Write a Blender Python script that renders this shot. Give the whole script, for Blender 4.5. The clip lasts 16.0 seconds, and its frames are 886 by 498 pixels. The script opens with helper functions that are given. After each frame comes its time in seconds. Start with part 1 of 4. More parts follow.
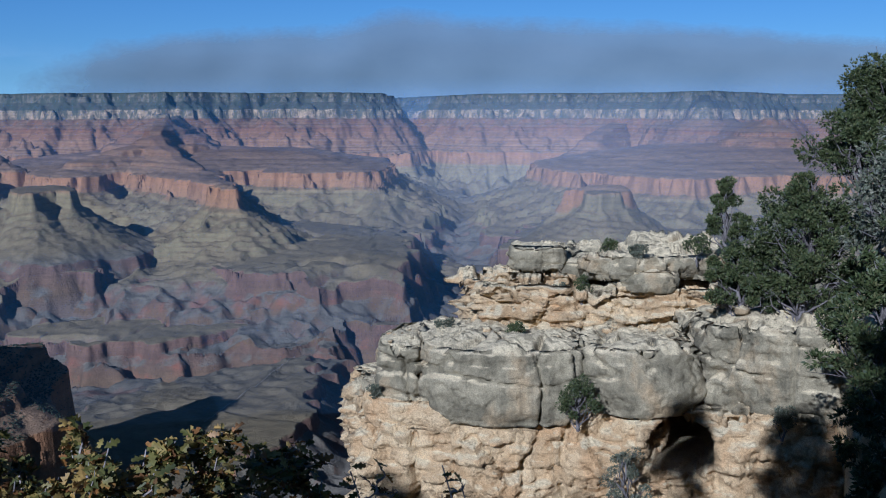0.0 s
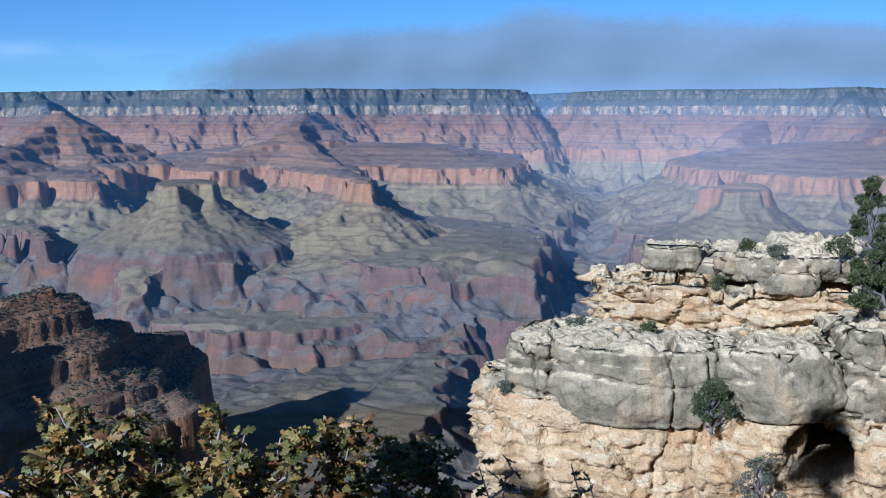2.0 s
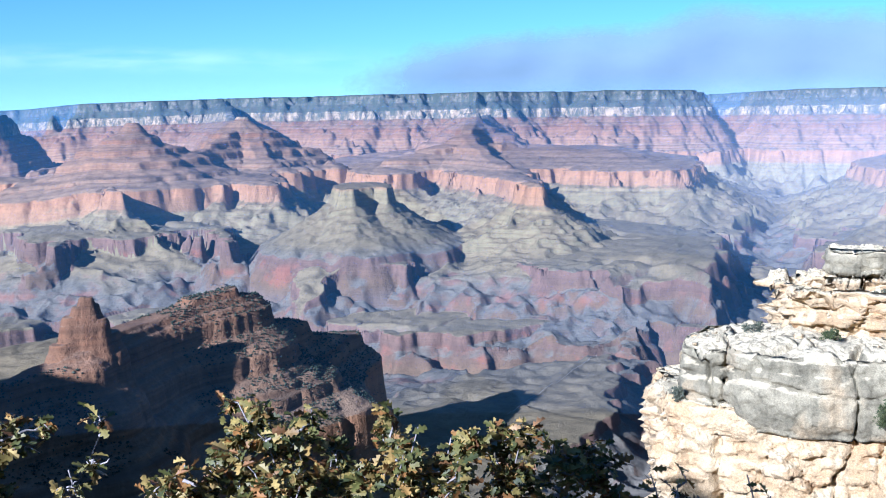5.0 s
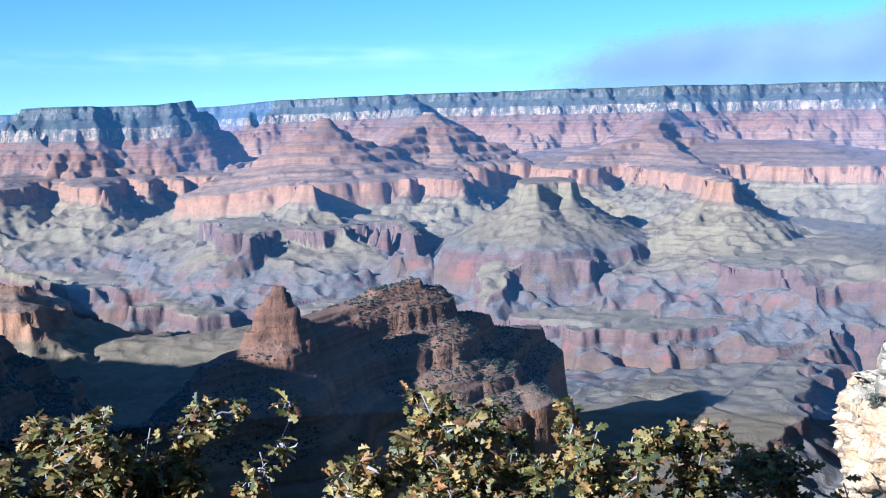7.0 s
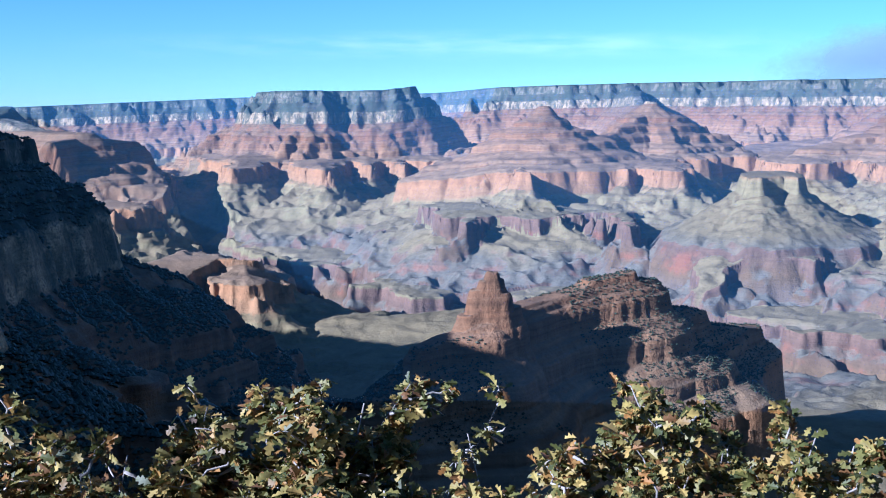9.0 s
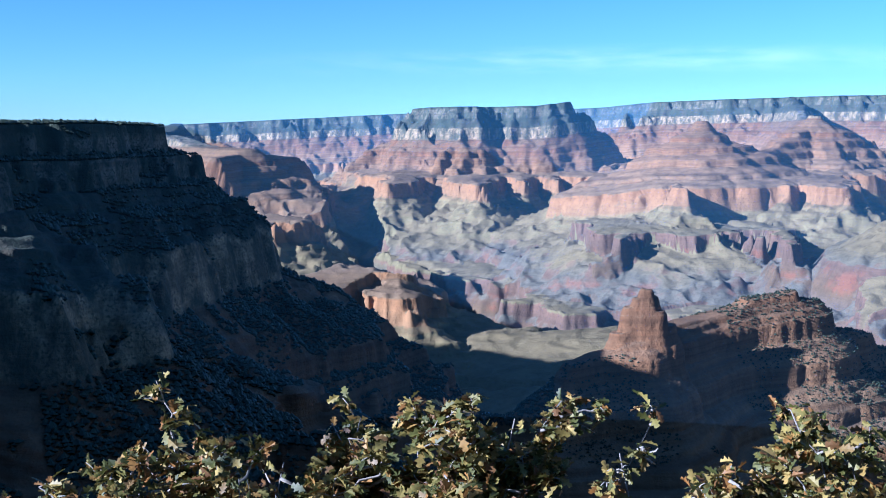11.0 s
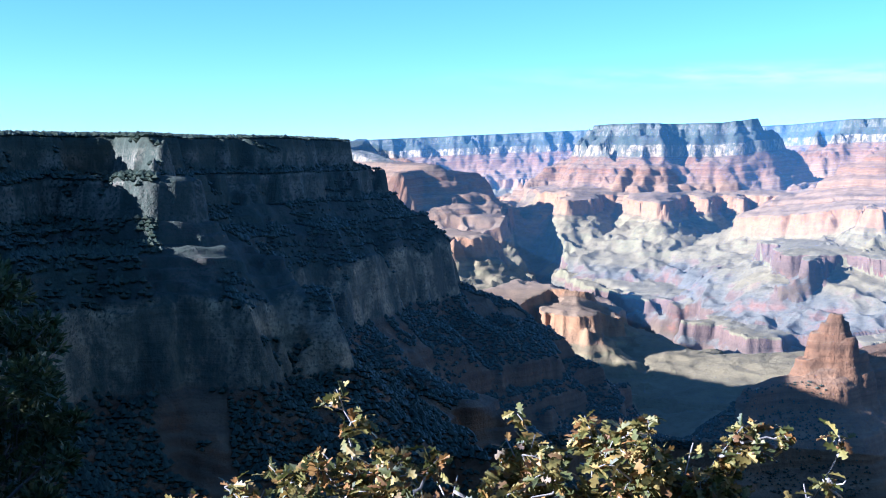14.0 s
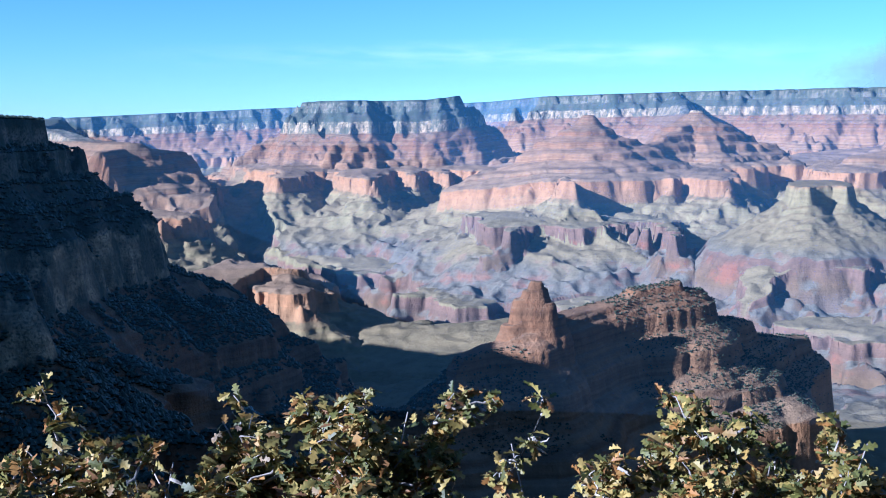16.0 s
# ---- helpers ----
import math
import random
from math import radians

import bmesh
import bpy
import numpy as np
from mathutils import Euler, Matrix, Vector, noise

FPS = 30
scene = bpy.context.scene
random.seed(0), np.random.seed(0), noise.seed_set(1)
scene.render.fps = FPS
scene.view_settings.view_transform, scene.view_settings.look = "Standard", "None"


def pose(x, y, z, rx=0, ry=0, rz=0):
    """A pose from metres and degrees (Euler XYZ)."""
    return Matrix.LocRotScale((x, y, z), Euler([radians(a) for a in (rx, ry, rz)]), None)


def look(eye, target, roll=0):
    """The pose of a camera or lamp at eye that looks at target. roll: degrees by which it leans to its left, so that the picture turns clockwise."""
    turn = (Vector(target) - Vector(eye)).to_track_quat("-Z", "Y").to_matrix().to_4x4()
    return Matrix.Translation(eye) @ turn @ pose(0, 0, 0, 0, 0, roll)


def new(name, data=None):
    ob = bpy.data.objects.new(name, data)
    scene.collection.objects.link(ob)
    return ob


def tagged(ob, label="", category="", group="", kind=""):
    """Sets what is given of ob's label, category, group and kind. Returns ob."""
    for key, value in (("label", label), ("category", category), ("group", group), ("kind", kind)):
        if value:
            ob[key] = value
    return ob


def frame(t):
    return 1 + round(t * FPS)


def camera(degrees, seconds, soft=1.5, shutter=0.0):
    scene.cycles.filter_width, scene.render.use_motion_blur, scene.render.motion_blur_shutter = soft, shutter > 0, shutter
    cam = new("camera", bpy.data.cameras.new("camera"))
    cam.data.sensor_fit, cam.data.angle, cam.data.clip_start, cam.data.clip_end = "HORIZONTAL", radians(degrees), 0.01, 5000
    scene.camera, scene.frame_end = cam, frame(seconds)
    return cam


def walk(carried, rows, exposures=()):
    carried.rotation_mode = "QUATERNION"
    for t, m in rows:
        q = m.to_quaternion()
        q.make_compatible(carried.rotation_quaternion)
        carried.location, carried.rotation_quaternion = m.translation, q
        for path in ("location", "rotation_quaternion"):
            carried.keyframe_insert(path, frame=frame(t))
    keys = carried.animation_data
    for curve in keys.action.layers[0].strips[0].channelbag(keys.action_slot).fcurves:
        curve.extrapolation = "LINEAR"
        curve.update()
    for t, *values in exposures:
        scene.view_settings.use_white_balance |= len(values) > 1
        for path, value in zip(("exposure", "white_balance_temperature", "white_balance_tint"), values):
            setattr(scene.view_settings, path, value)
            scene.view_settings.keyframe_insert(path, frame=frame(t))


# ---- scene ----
cam = camera(43.0, 16.0, soft=1.0)
EYE = 1.6
# seconds, yaw, pitch, roll
PATH = [
    (0, -0.00, -6.21, 0.53), (0.5, 1.10, -6.02, 0.56), (1, 2.76, -6.28, 0.39), (1.5, 5.06, -6.19, 0.64), (2, 6.77, -6.34, 0.35), (2.5,
    8.73, -6.43, 0.91), (3, 11.33, -5.99, 1.04), (3.2, 11.75, -5.89, 1.21), (5.3, 16.41, -6.12, 0.99), (5.5, 17.12, -6.12, 1.11), (6,
    19.35, -6.28, 1.18), (6.5, 22.44, -5.90, 1.13), (7, 24.81, -6.21, 1.08), (7.5, 27.77, -7.02, 1.14), (8, 31.08, -6.76, 1.35), (8.5,
    34.45, -6.79, 0.45), (8.7, 35.05, -6.78, 0.20), (10.8, 42.87, -6.01, 0.17), (11, 43.69, -5.92, 0.16), (11.5, 46.39, -5.56, 0.35),
    (12, 49.12, -5.77, -0.21), (12.5, 52.26, -5.47, -0.47), (13, 53.88, -5.65, -0.32), (13.5, 53.84, -5.65, -0.28), (14, 52.82, -5.10,
    -0.19), (14.5, 48.79, -5.13, -0.62), (15, 44.02, -4.61, -0.22), (15.5, 40.91, -5.02, 0.12), (16, 38.13, -6.24, 0.14)]
EXPOSURES = [(0.0, 0.2, 4540, 20), (1.5, 0.46, 4540, 20), (3.0, 1.13, 4500, 20), (5.5, 1.54, 4490, 22), (7.0, 1.6, 4470, 22), (8.5, 1.58, 4430, 21), (11.0, 1.57, 4440, 19), (12.5, 1.75, 4500, 18), (13.2, 2.05, 4540, 19), (14.0, 2.23, 4600, 20), (15.0, 2.04, 4540, 21), (16.0, 1.66, 4430, 21)]
walk(cam, [(t, pose(0, 0, EYE, 90 + p, r, y)) for t, y, p, r in PATH], EXPOSURES)

# ---- light ----
SUN_TURN, SUN_HIGH = 160.0, 21.5  # degrees to the left of the first view, and above the level
sun_way = Vector((-math.sin(radians(SUN_TURN)) * math.cos(radians(SUN_HIGH)), math.cos(radians(SUN_TURN)) * math.cos(radians(SUN_HIGH)), math.sin(radians(SUN_HIGH))))
sun = new("sun", bpy.data.lights.new("sun", "SUN"))
sun.data.energy, sun.data.angle, sun.data.color = 5.0, radians(0.53), (1.0, 0.92, 0.80)
sun.matrix_world = look((0, 0, 60), Vector((0, 0, 60)) - sun_way)
world = bpy.data.worlds.new("sky")
scene.world = world
world.use_nodes = True
wt = world.node_tree
sky = wt.nodes.new("ShaderNodeTexSky")
sky.sky_type, sky.sun_disc = "NISHITA", False
sky.sun_elevation, sky.sun_rotation = radians(SUN_HIGH), math.atan2(sun_way.x, sun_way.y)
sky.altitude, sky.air_density, sky.dust_density, sky.ozone_density = 2100, 1.0, 0.1, 3.0
tint = wt.nodes.new("ShaderNodeMix")
tint.data_type, tint.blend_type = "RGBA", "MULTIPLY"
tint.inputs[0].default_value, tint.inputs[7].default_value = 1.0, (0.74, 0.92, 0.94, 1)
wt.links.new(sky.outputs[0], tint.inputs[6])
wt.links.new(tint.outputs[2], wt.nodes["Background"].inputs["Color"])
wt.nodes["Background"].inputs["Strength"].default_value = 0.047

# distance haze, imitated by tinted see-through curtains: distance in kilometres and how much of it each curtain holds
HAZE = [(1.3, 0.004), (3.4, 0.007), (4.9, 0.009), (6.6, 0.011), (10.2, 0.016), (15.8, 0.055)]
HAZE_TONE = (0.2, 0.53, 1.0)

# ---- materials ----


def material(name):
    m = bpy.data.materials.new(name)
    m.use_nodes = True
    return m, m.node_tree, m.node_tree.nodes["Principled BSDF"]


def node(tree, kind, **inputs):
    n = tree.nodes.new(kind)
    for key, value in inputs.items():
        n.inputs[key.replace("_", " ")].default_value = value
    return n


def ramp(tree, stops, source=None, mode="LINEAR"):
    n = tree.nodes.new("ShaderNodeValToRGB")
    n.color_ramp.interpolation = mode
    el = n.color_ramp.elements
    while len(el) < len(stops):
        el.new(0.5)
    for e, (at, colour) in zip(el, stops):
        e.position, e.color = at, (*colour, 1) if len(colour) == 3 else colour
    if source is not None:
        tree.links.new(source, n.inputs[0])
    return n


def mix(tree, fac, a, b, how="MIX"):
    n = tree.nodes.new("ShaderNodeMix")
    n.data_type, n.blend_type = "RGBA", how
    for socket, value in ((n.inputs[0], fac), (n.inputs[6], a), (n.inputs[7], b)):
        if isinstance(value, (int, float)):
            socket.default_value = value
        elif isinstance(value, tuple):
            socket.default_value = (*value, 1)
        else:
            tree.links.new(value, socket)
    return n.outputs[2]


def calc(tree, how, a, b=0.0, c=None, clamp=False):
    n = tree.nodes.new("ShaderNodeMath")
    n.operation, n.use_clamp = how, clamp
    for socket, value in zip(n.inputs, (a, b, c)):
        if value is None:
            continue
        if isinstance(value, (int, float)):
            socket.default_value = value
        else:
            tree.links.new(value, socket)
    return n.outputs[0]


def grain(tree, scale, detail=4.0, rough=0.55, stretch=(1, 1, 1), coords="Object"):
    tc = tree.nodes.new("ShaderNodeTexCoord")
    mp = tree.nodes.new("ShaderNodeMapping")
    mp.inputs["Scale"].default_value = stretch
    n = node(tree, "ShaderNodeTexNoise", Scale=scale, Detail=detail, Roughness=rough)
    tree.links.new(tc.outputs[coords], mp.inputs[0])
    tree.links.new(mp.outputs[0], n.inputs["Vector"])
    return n.outputs["Fac"]


def relief(tree, bsdf, height, strength, distance):
    n = node(tree, "ShaderNodeBump", Strength=strength, Distance=distance)
    tree.links.new(height, n.inputs["Height"])
    tree.links.new(n.outputs[0], bsdf.inputs["Normal"])


def rock_beds():
    m, t, b = material("canyon_beds")
    depth = t.nodes.new("ShaderNodeAttribute")
    depth.attribute_name = "bed_depth"
    wob = grain(t, 0.012, 4)
    d = calc(t, "MULTIPLY_ADD", wob, 16.0, calc(t, "ADD", depth.outputs["Fac"], -8.0))
    at = lambda z: min(1, max(0, (60 - z) / 1760))
    beds = calc(t, "DIVIDE", calc(t, "SUBTRACT", 60.0, d), 1760.0)
    cliff = ramp(t, [(at(60), (0.043, 0.051, 0.032)), (at(2), (0.050, 0.054, 0.035)), (at(-14), (0.150, 0.128, 0.088)), (at(-90), (0.150, 0.128, 0.088)), (at(-105), (0.062, 0.055, 0.041)), (at(-180), (0.068, 0.060, 0.043)), (at(-192), (0.315, 0.229, 0.127)),
                     (at(-284), (0.284, 0.196, 0.105)), (at(-300), (0.137, 0.063, 0.028)), (at(-420), (0.149, 0.070, 0.030)), (at(-560), (0.200, 0.110, 0.052)), (at(-690), (0.181, 0.104, 0.050)),
                     (at(-705), (0.228, 0.115, 0.049)), (at(-815), (0.214, 0.125, 0.059)), (at(-835), (0.164, 0.130, 0.062)), (at(-960), (0.161, 0.132, 0.064)), (at(-1075), (0.148, 0.123, 0.060)),
                     (at(-1088), (0.127, 0.076, 0.050)), (at(-1145), (0.099, 0.063, 0.043)), (at(-1250), (0.101, 0.066, 0.035)), (at(-1300), (0.101, 0.074, 0.052)), (at(-1700), (0.106, 0.081, 0.059))], beds)
    talus = ramp(t, [(at(60), (0.043, 0.051, 0.032)), (at(-60), (0.046, 0.045, 0.030)), (at(-185), (0.080, 0.074, 0.055)), (at(-200), (0.200, 0.172, 0.125)), (at(-280), (0.185, 0.150, 0.108)), (at(-300), (0.156, 0.094, 0.049)), (at(-480), (0.172, 0.097, 0.050)), (at(-690), (0.184, 0.120, 0.065)),
                     (at(-830), (0.149, 0.112, 0.054)), (at(-1000), (0.154, 0.118, 0.059)), (at(-1080), (0.154, 0.120, 0.061)), (at(-1130), (0.113, 0.100, 0.071)), (at(-1230), (0.109, 0.096, 0.071)), (at(-1300), (0.105, 0.095, 0.071))], beds)
    geo = t.nodes.new("ShaderNodeNewGeometry")
    up = t.nodes.new("ShaderNodeSeparateXYZ")
    t.links.new(geo.outputs["True Normal"], up.inputs[0])
    flat = ramp(t, [(0.52, (0, 0, 0)), (0.74, (1, 1, 1))], calc(t, "MULTIPLY_ADD", grain(t, 0.2, 3), 0.16, calc(t, "ADD", up.outputs[2], -0.08)))
    colour = mix(t, flat.outputs[0], cliff.outputs[0], talus.outputs[0])
    streak = grain(t, 0.25, 4, 0.6, (1, 1, 0.4))
    bands = grain(t, 0.6, 3, 0.6, (0.02, 0.02, 1))
    tone = calc(t, "MULTIPLY_ADD", streak, 0.8, calc(t, "MULTIPLY_ADD", bands, 0.6, 0.30))
    colour = mix(t, 1.0, colour, ramp(t, [(0.5, (0.55, 0.55, 0.55)), (1.0, (1.15, 1.15, 1.15))], tone).outputs[0], "MULTIPLY")
    # thin beds: each has its own tone
    lay = t.nodes.new("ShaderNodeCombineXYZ")
    t.links.new(d, lay.inputs[2])
    thin = node(t, "ShaderNodeTexNoise", Scale=0.045, Detail=3.0, Roughness=0.65)
    t.links.new(lay.outputs[0], thin.inputs["Vector"])
    banded = ramp(t, [(at(-300), (1, 1, 1)), (at(-690), (1, 1, 1)), (at(-715), (0.35, 0.35, 0.35)), (at(-815), (0.35, 0.35, 0.35)), (at(-835), (0.55, 0.55, 0.55)), (at(-930), (0.3, 0.3, 0.3)), (at(-990), (0.1, 0.1, 0.1)), (at(-1080), (0.08, 0.08, 0.08)), (at(-1100), (0.4, 0.4, 0.4)), (at(-1160), (0.25, 0.25, 0.25)), (at(-1280), (0.15, 0.15, 0.15))], beds)
    colour = mix(t, banded.outputs[0], colour, ramp(t, [(0.38, (0.70, 0.68, 0.68)), (0.49, (0.95, 0.95, 0.95)), (0.62, (1.15, 1.13, 1.10))], thin.outputs["Fac"]).outputs[0], "MULTIPLY")
    blotch = ramp(t, [(0.36, (0.84, 0.84, 0.85)), (0.52, (1, 1, 1)), (0.66, (1.10, 1.09, 1.08))], grain(t, 0.06, 6, 0.68))
    colour = mix(t, 1.0, colour, blotch.outputs[0], "MULTIPLY")
    # the pale upper cliffs are broken by wooded gullies
    upper = ramp(t, [(at(10), (0, 0, 0)), (at(-10), (1, 1, 1)), (at(-285), (1, 1, 1)), (at(-300), (0, 0, 0))], beds)
    broken = ramp(t, [(0.44, (0, 0, 0)), (0.56, (1, 1, 1))], grain(t, 0.05, 5, 0.7, (1, 1, 0.5)))
    colour = mix(t, calc(t, "MULTIPLY", calc(t, "MULTIPLY", upper.outputs[0], broken.outputs[0]), 0.8), colour, (0.055, 0.058, 0.042))
    # rusty shale below the dark bench
    shale = ramp(t, [(at(-1140), (0, 0, 0)), (at(-1165), (1, 1, 1)), (at(-1235), (1, 1, 1)), (at(-1265), (0, 0, 0))], beds)
    rusty = ramp(t, [(0.52, (0, 0, 0)), (0.64, (1, 1, 1))], grain(t, 0.022, 5, 0.65))
    colour = mix(t, calc(t, "MULTIPLY", calc(t, "MULTIPLY", shale.outputs[0], rusty.outputs[0]), 0.4), colour, (0.23, 0.072, 0.038))
    # scrub in specks and patches
    wooded = ramp(t, [(at(-175), (1, 1, 1)), (at(-215), (0.7, 0.7, 0.7)), (at(-280), (0.75, 0.75, 0.75)), (at(-300), (0.35, 0.35, 0.35)), (at(-420), (0.22, 0.22, 0.22)), (at(-700), (0.15, 0.15, 0.15)), (at(-1090), (0.12, 0.12, 0.12))], beds)
    speck = ramp(t, [(0.50, (0, 0, 0)), (0.60, (1, 1, 1))], grain(t, 0.9, 4, 0.65))
    patch = ramp(t, [(0.48, (0, 0, 0)), (0.60, (1, 1, 1))], grain(t, 0.10, 5, 0.7, (1, 1, 0.55)))
    broad = ramp(t, [(0.50, (0, 0, 0)), (0.57, (1, 1, 1))], grain(t, 0.035, 5, 0.65, (1, 1, 0.7)))
    green = calc(t, "MAXIMUM", speck.outputs[0], calc(t, "MULTIPLY", calc(t, "MAXIMUM", patch.outputs[0], broad.outputs[0]), 0.9))
    colour = mix(t, calc(t, "MULTIPLY", green, wooded.outputs[0]), colour, (0.042, 0.05, 0.034))
    t.links.new(colour, b.inputs["Base Color"])
    b.inputs["Roughness"].default_value = 0.95
    b.inputs["Specular IOR Level"].default_value = 0.15
    relief(t, b, calc(t, "ADD", calc(t, "MULTIPLY_ADD", grain(t, 0.8, 4, 0.65, (1, 1, 0.25)), 0.35, grain(t, 0.35, 6, 0.65)), calc(t, "MULTIPLY", bands, 0.5)), 0.6, 2.0)
    return m


ROCK_BEDS = rock_beds()


def path_dust():
    m, t, b = material("path_dust")
    t.links.new(mix(t, grain(t, 0.8, 4), (0.19, 0.163, 0.118), (0.24, 0.206, 0.15)), b.inputs["Base Color"])
    b.inputs["Roughness"].default_value = 0.95
    return m


PATH_DUST = path_dust()


def limestone(name, dark, light, top_tone, stain, lumps, bump):
    """Weathered rock: blotches, streaks running down, paler upward faces and rusty stains."""
    m, t, b = material(name)
    blotch = grain(t, 0.9, 6, 0.6)
    colour = mix(t, ramp(t, [(0.36, (0, 0, 0)), (0.64, (1, 1, 1))], blotch).outputs[0], dark, light)
    colour = mix(t, calc(t, "MULTIPLY", ramp(t, [(0.52, (0, 0, 0)), (0.66, (1, 1, 1))], grain(t, 0.7, 4, 0.6, (1, 1, 0.6))).outputs[0], 0.75), colour, stain)
    runs = ramp(t, [(0.54, (0, 0, 0)), (0.68, (1, 1, 1))], grain(t, 2.6, 4, 0.6, (1, 1, 0.10)))
    colour = mix(t, calc(t, "MULTIPLY", runs.outputs[0], 0.45), colour, tuple(c * 0.5 for c in dark))
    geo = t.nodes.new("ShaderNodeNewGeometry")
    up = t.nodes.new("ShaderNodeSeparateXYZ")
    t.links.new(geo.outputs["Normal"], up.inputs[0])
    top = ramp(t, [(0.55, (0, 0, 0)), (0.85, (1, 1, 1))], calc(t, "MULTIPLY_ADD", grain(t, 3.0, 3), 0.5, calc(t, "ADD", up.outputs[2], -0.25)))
    colour = mix(t, top.outputs[0], colour, top_tone)
    speckle = grain(t, 22.0, 4, 0.7)
    colour = mix(t, 1.0, colour, ramp(t, [(0.3, (0.62, 0.62, 0.62)), (0.7, (1.2, 1.2, 1.2))], speckle).outputs[0], "MULTIPLY")
    t.links.new(colour, b.inputs["Base Color"])
    b.inputs["Roughness"].default_value = 0.9
    b.inputs["Specular IOR Level"].default_value = 0.25
    vor = node(t, "ShaderNodeTexVoronoi", Scale=lumps)
    tc = t.nodes.new("ShaderNodeTexCoord")
    t.links.new(tc.outputs["Object"], vor.inputs["Vector"])
    height = calc(t, "ADD", grain(t, 6.0, 6, 0.7), calc(t, "MULTIPLY", vor.outputs["Distance"], -0.5))
    relief(t, b, height, bump, 0.12)
    return m


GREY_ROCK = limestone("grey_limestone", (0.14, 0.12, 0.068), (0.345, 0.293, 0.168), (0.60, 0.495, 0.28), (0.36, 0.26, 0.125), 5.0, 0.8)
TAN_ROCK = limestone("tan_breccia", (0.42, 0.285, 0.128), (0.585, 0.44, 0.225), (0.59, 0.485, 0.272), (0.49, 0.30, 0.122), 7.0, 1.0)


def leafy(name, stops, per_object, shine=0.4, through_light=0.25):
    """Leaves whose tint varies from piece to piece."""
    m, t, b = material(name)
    if per_object:
        source = t.nodes.new("ShaderNodeObjectInfo").outputs["Random"]
    else:
        source = t.nodes.new("ShaderNodeNewGeometry").outputs["Random Per Island"]
    colour = ramp(t, stops, source).outputs[0]
    colour = mix(t, 1.0, colour, ramp(t, [(0.35, (0.7, 0.7, 0.7)), (0.7, (1.2, 1.2, 1.2))], grain(t, 30.0, 3)).outputs[0], "MULTIPLY")
    t.links.new(colour, b.inputs["Base Color"])
    b.inputs["Roughness"].default_value = 0.55
    b.inputs["Specular IOR Level"].default_value = shine
    if through_light:
        glow = node(t, "ShaderNodeBsdfTranslucent")
        t.links.new(colour, glow.inputs["Color"])
        both = node(t, "ShaderNodeMixShader", Fac=through_light)
        t.links.new(b.outputs[0], both.inputs[1])
        t.links.new(glow.outputs[0], both.inputs[2])
        t.links.new(both.outputs[0], t.nodes["Material Output"].inputs["Surface"])
    return m


OAK_TINTS = [(0.0, (0.045, 0.052, 0.012)), (0.28, (0.11, 0.105, 0.02)), (0.5, (0.23, 0.18, 0.042)), (0.68, (0.37, 0.26, 0.066)), (0.82, (0.27, 0.125, 0.026)), (0.93, (0.12, 0.058, 0.02)), (1.0, (0.42, 0.31, 0.09))]
OAK_LEAF = leafy("oak_leaf", OAK_TINTS, True)
OAK_FOLIAGE = leafy("oak_foliage", OAK_TINTS, False)
PINE_GREEN = leafy("pinyon_needles", [(0.0, (0.030, 0.044, 0.014)), (0.4, (0.055, 0.072, 0.021)), (0.75, (0.082, 0.096, 0.03)), (1.0, (0.125, 0.12, 0.045))], False, 0.3, 0.15)
SAGE_GREEN = leafy("sage_foliage", [(0.0, (0.06, 0.07, 0.04)), (0.5, (0.11, 0.12, 0.07)), (1.0, (0.20, 0.19, 0.12))], False, 0.3, 0.15)
FAR_GREEN = leafy("far_woodland", [(0.0, (0.022, 0.032, 0.018)), (0.6, (0.04, 0.05, 0.028)), (1.0, (0.065, 0.07, 0.04))], False, 0.2, 0.0)


def bark(name, dark, light):
    m, t, b = material(name)
    t.links.new(mix(t, ramp(t, [(0.35, (0, 0, 0)), (0.65, (1, 1, 1))], grain(t, 14.0, 5, 0.7, (1, 1, 0.3))).outputs[0], dark, light), b.inputs["Base Color"])
    b.inputs["Roughness"].default_value = 0.9
    relief(t, b, grain(t, 40.0, 4, 0.7, (1, 1, 0.3)), 0.5, 0.01)
    return m


OAK_BARK = bark("oak_bark", (0.15, 0.13, 0.11), (0.34, 0.3, 0.25))
PINE_BARK = bark("pinyon_bark", (0.06, 0.05, 0.04), (0.17, 0.15, 0.13))


def smoke():
    """Smoke whose edge thins out in billows."""
    m, t, b = material("smoke")
    body = t.nodes.new("ShaderNodeAttribute")
    body.attribute_name = "thickness"
    billow = grain(t, 0.006, 7, 0.6, (1, 1, 1.6))
    dense = calc(t, "MULTIPLY_ADD", billow, 0.55, calc(t, "MULTIPLY_ADD", body.outputs["Fac"], 1.15, -0.28))
    t.links.new(ramp(t, [(0.08, (0, 0, 0)), (0.55, (0.8, 0.8, 0.8)), (1.0, (0.9, 0.9, 0.9))], dense).outputs[0], b.inputs["Alpha"])
    t.links.new(ramp(t, [(0.3, (0.112, 0.142, 0.163)), (0.75, (0.126, 0.158, 0.178))], grain(t, 0.004, 5, 0.6, (1, 1, 1.8))).outputs[0], b.inputs["Base Color"])
    b.inputs["Roughness"].default_value = 1.0
    b.inputs["Specular IOR Level"].default_value = 0.0
    return m


SMOKE = smoke()


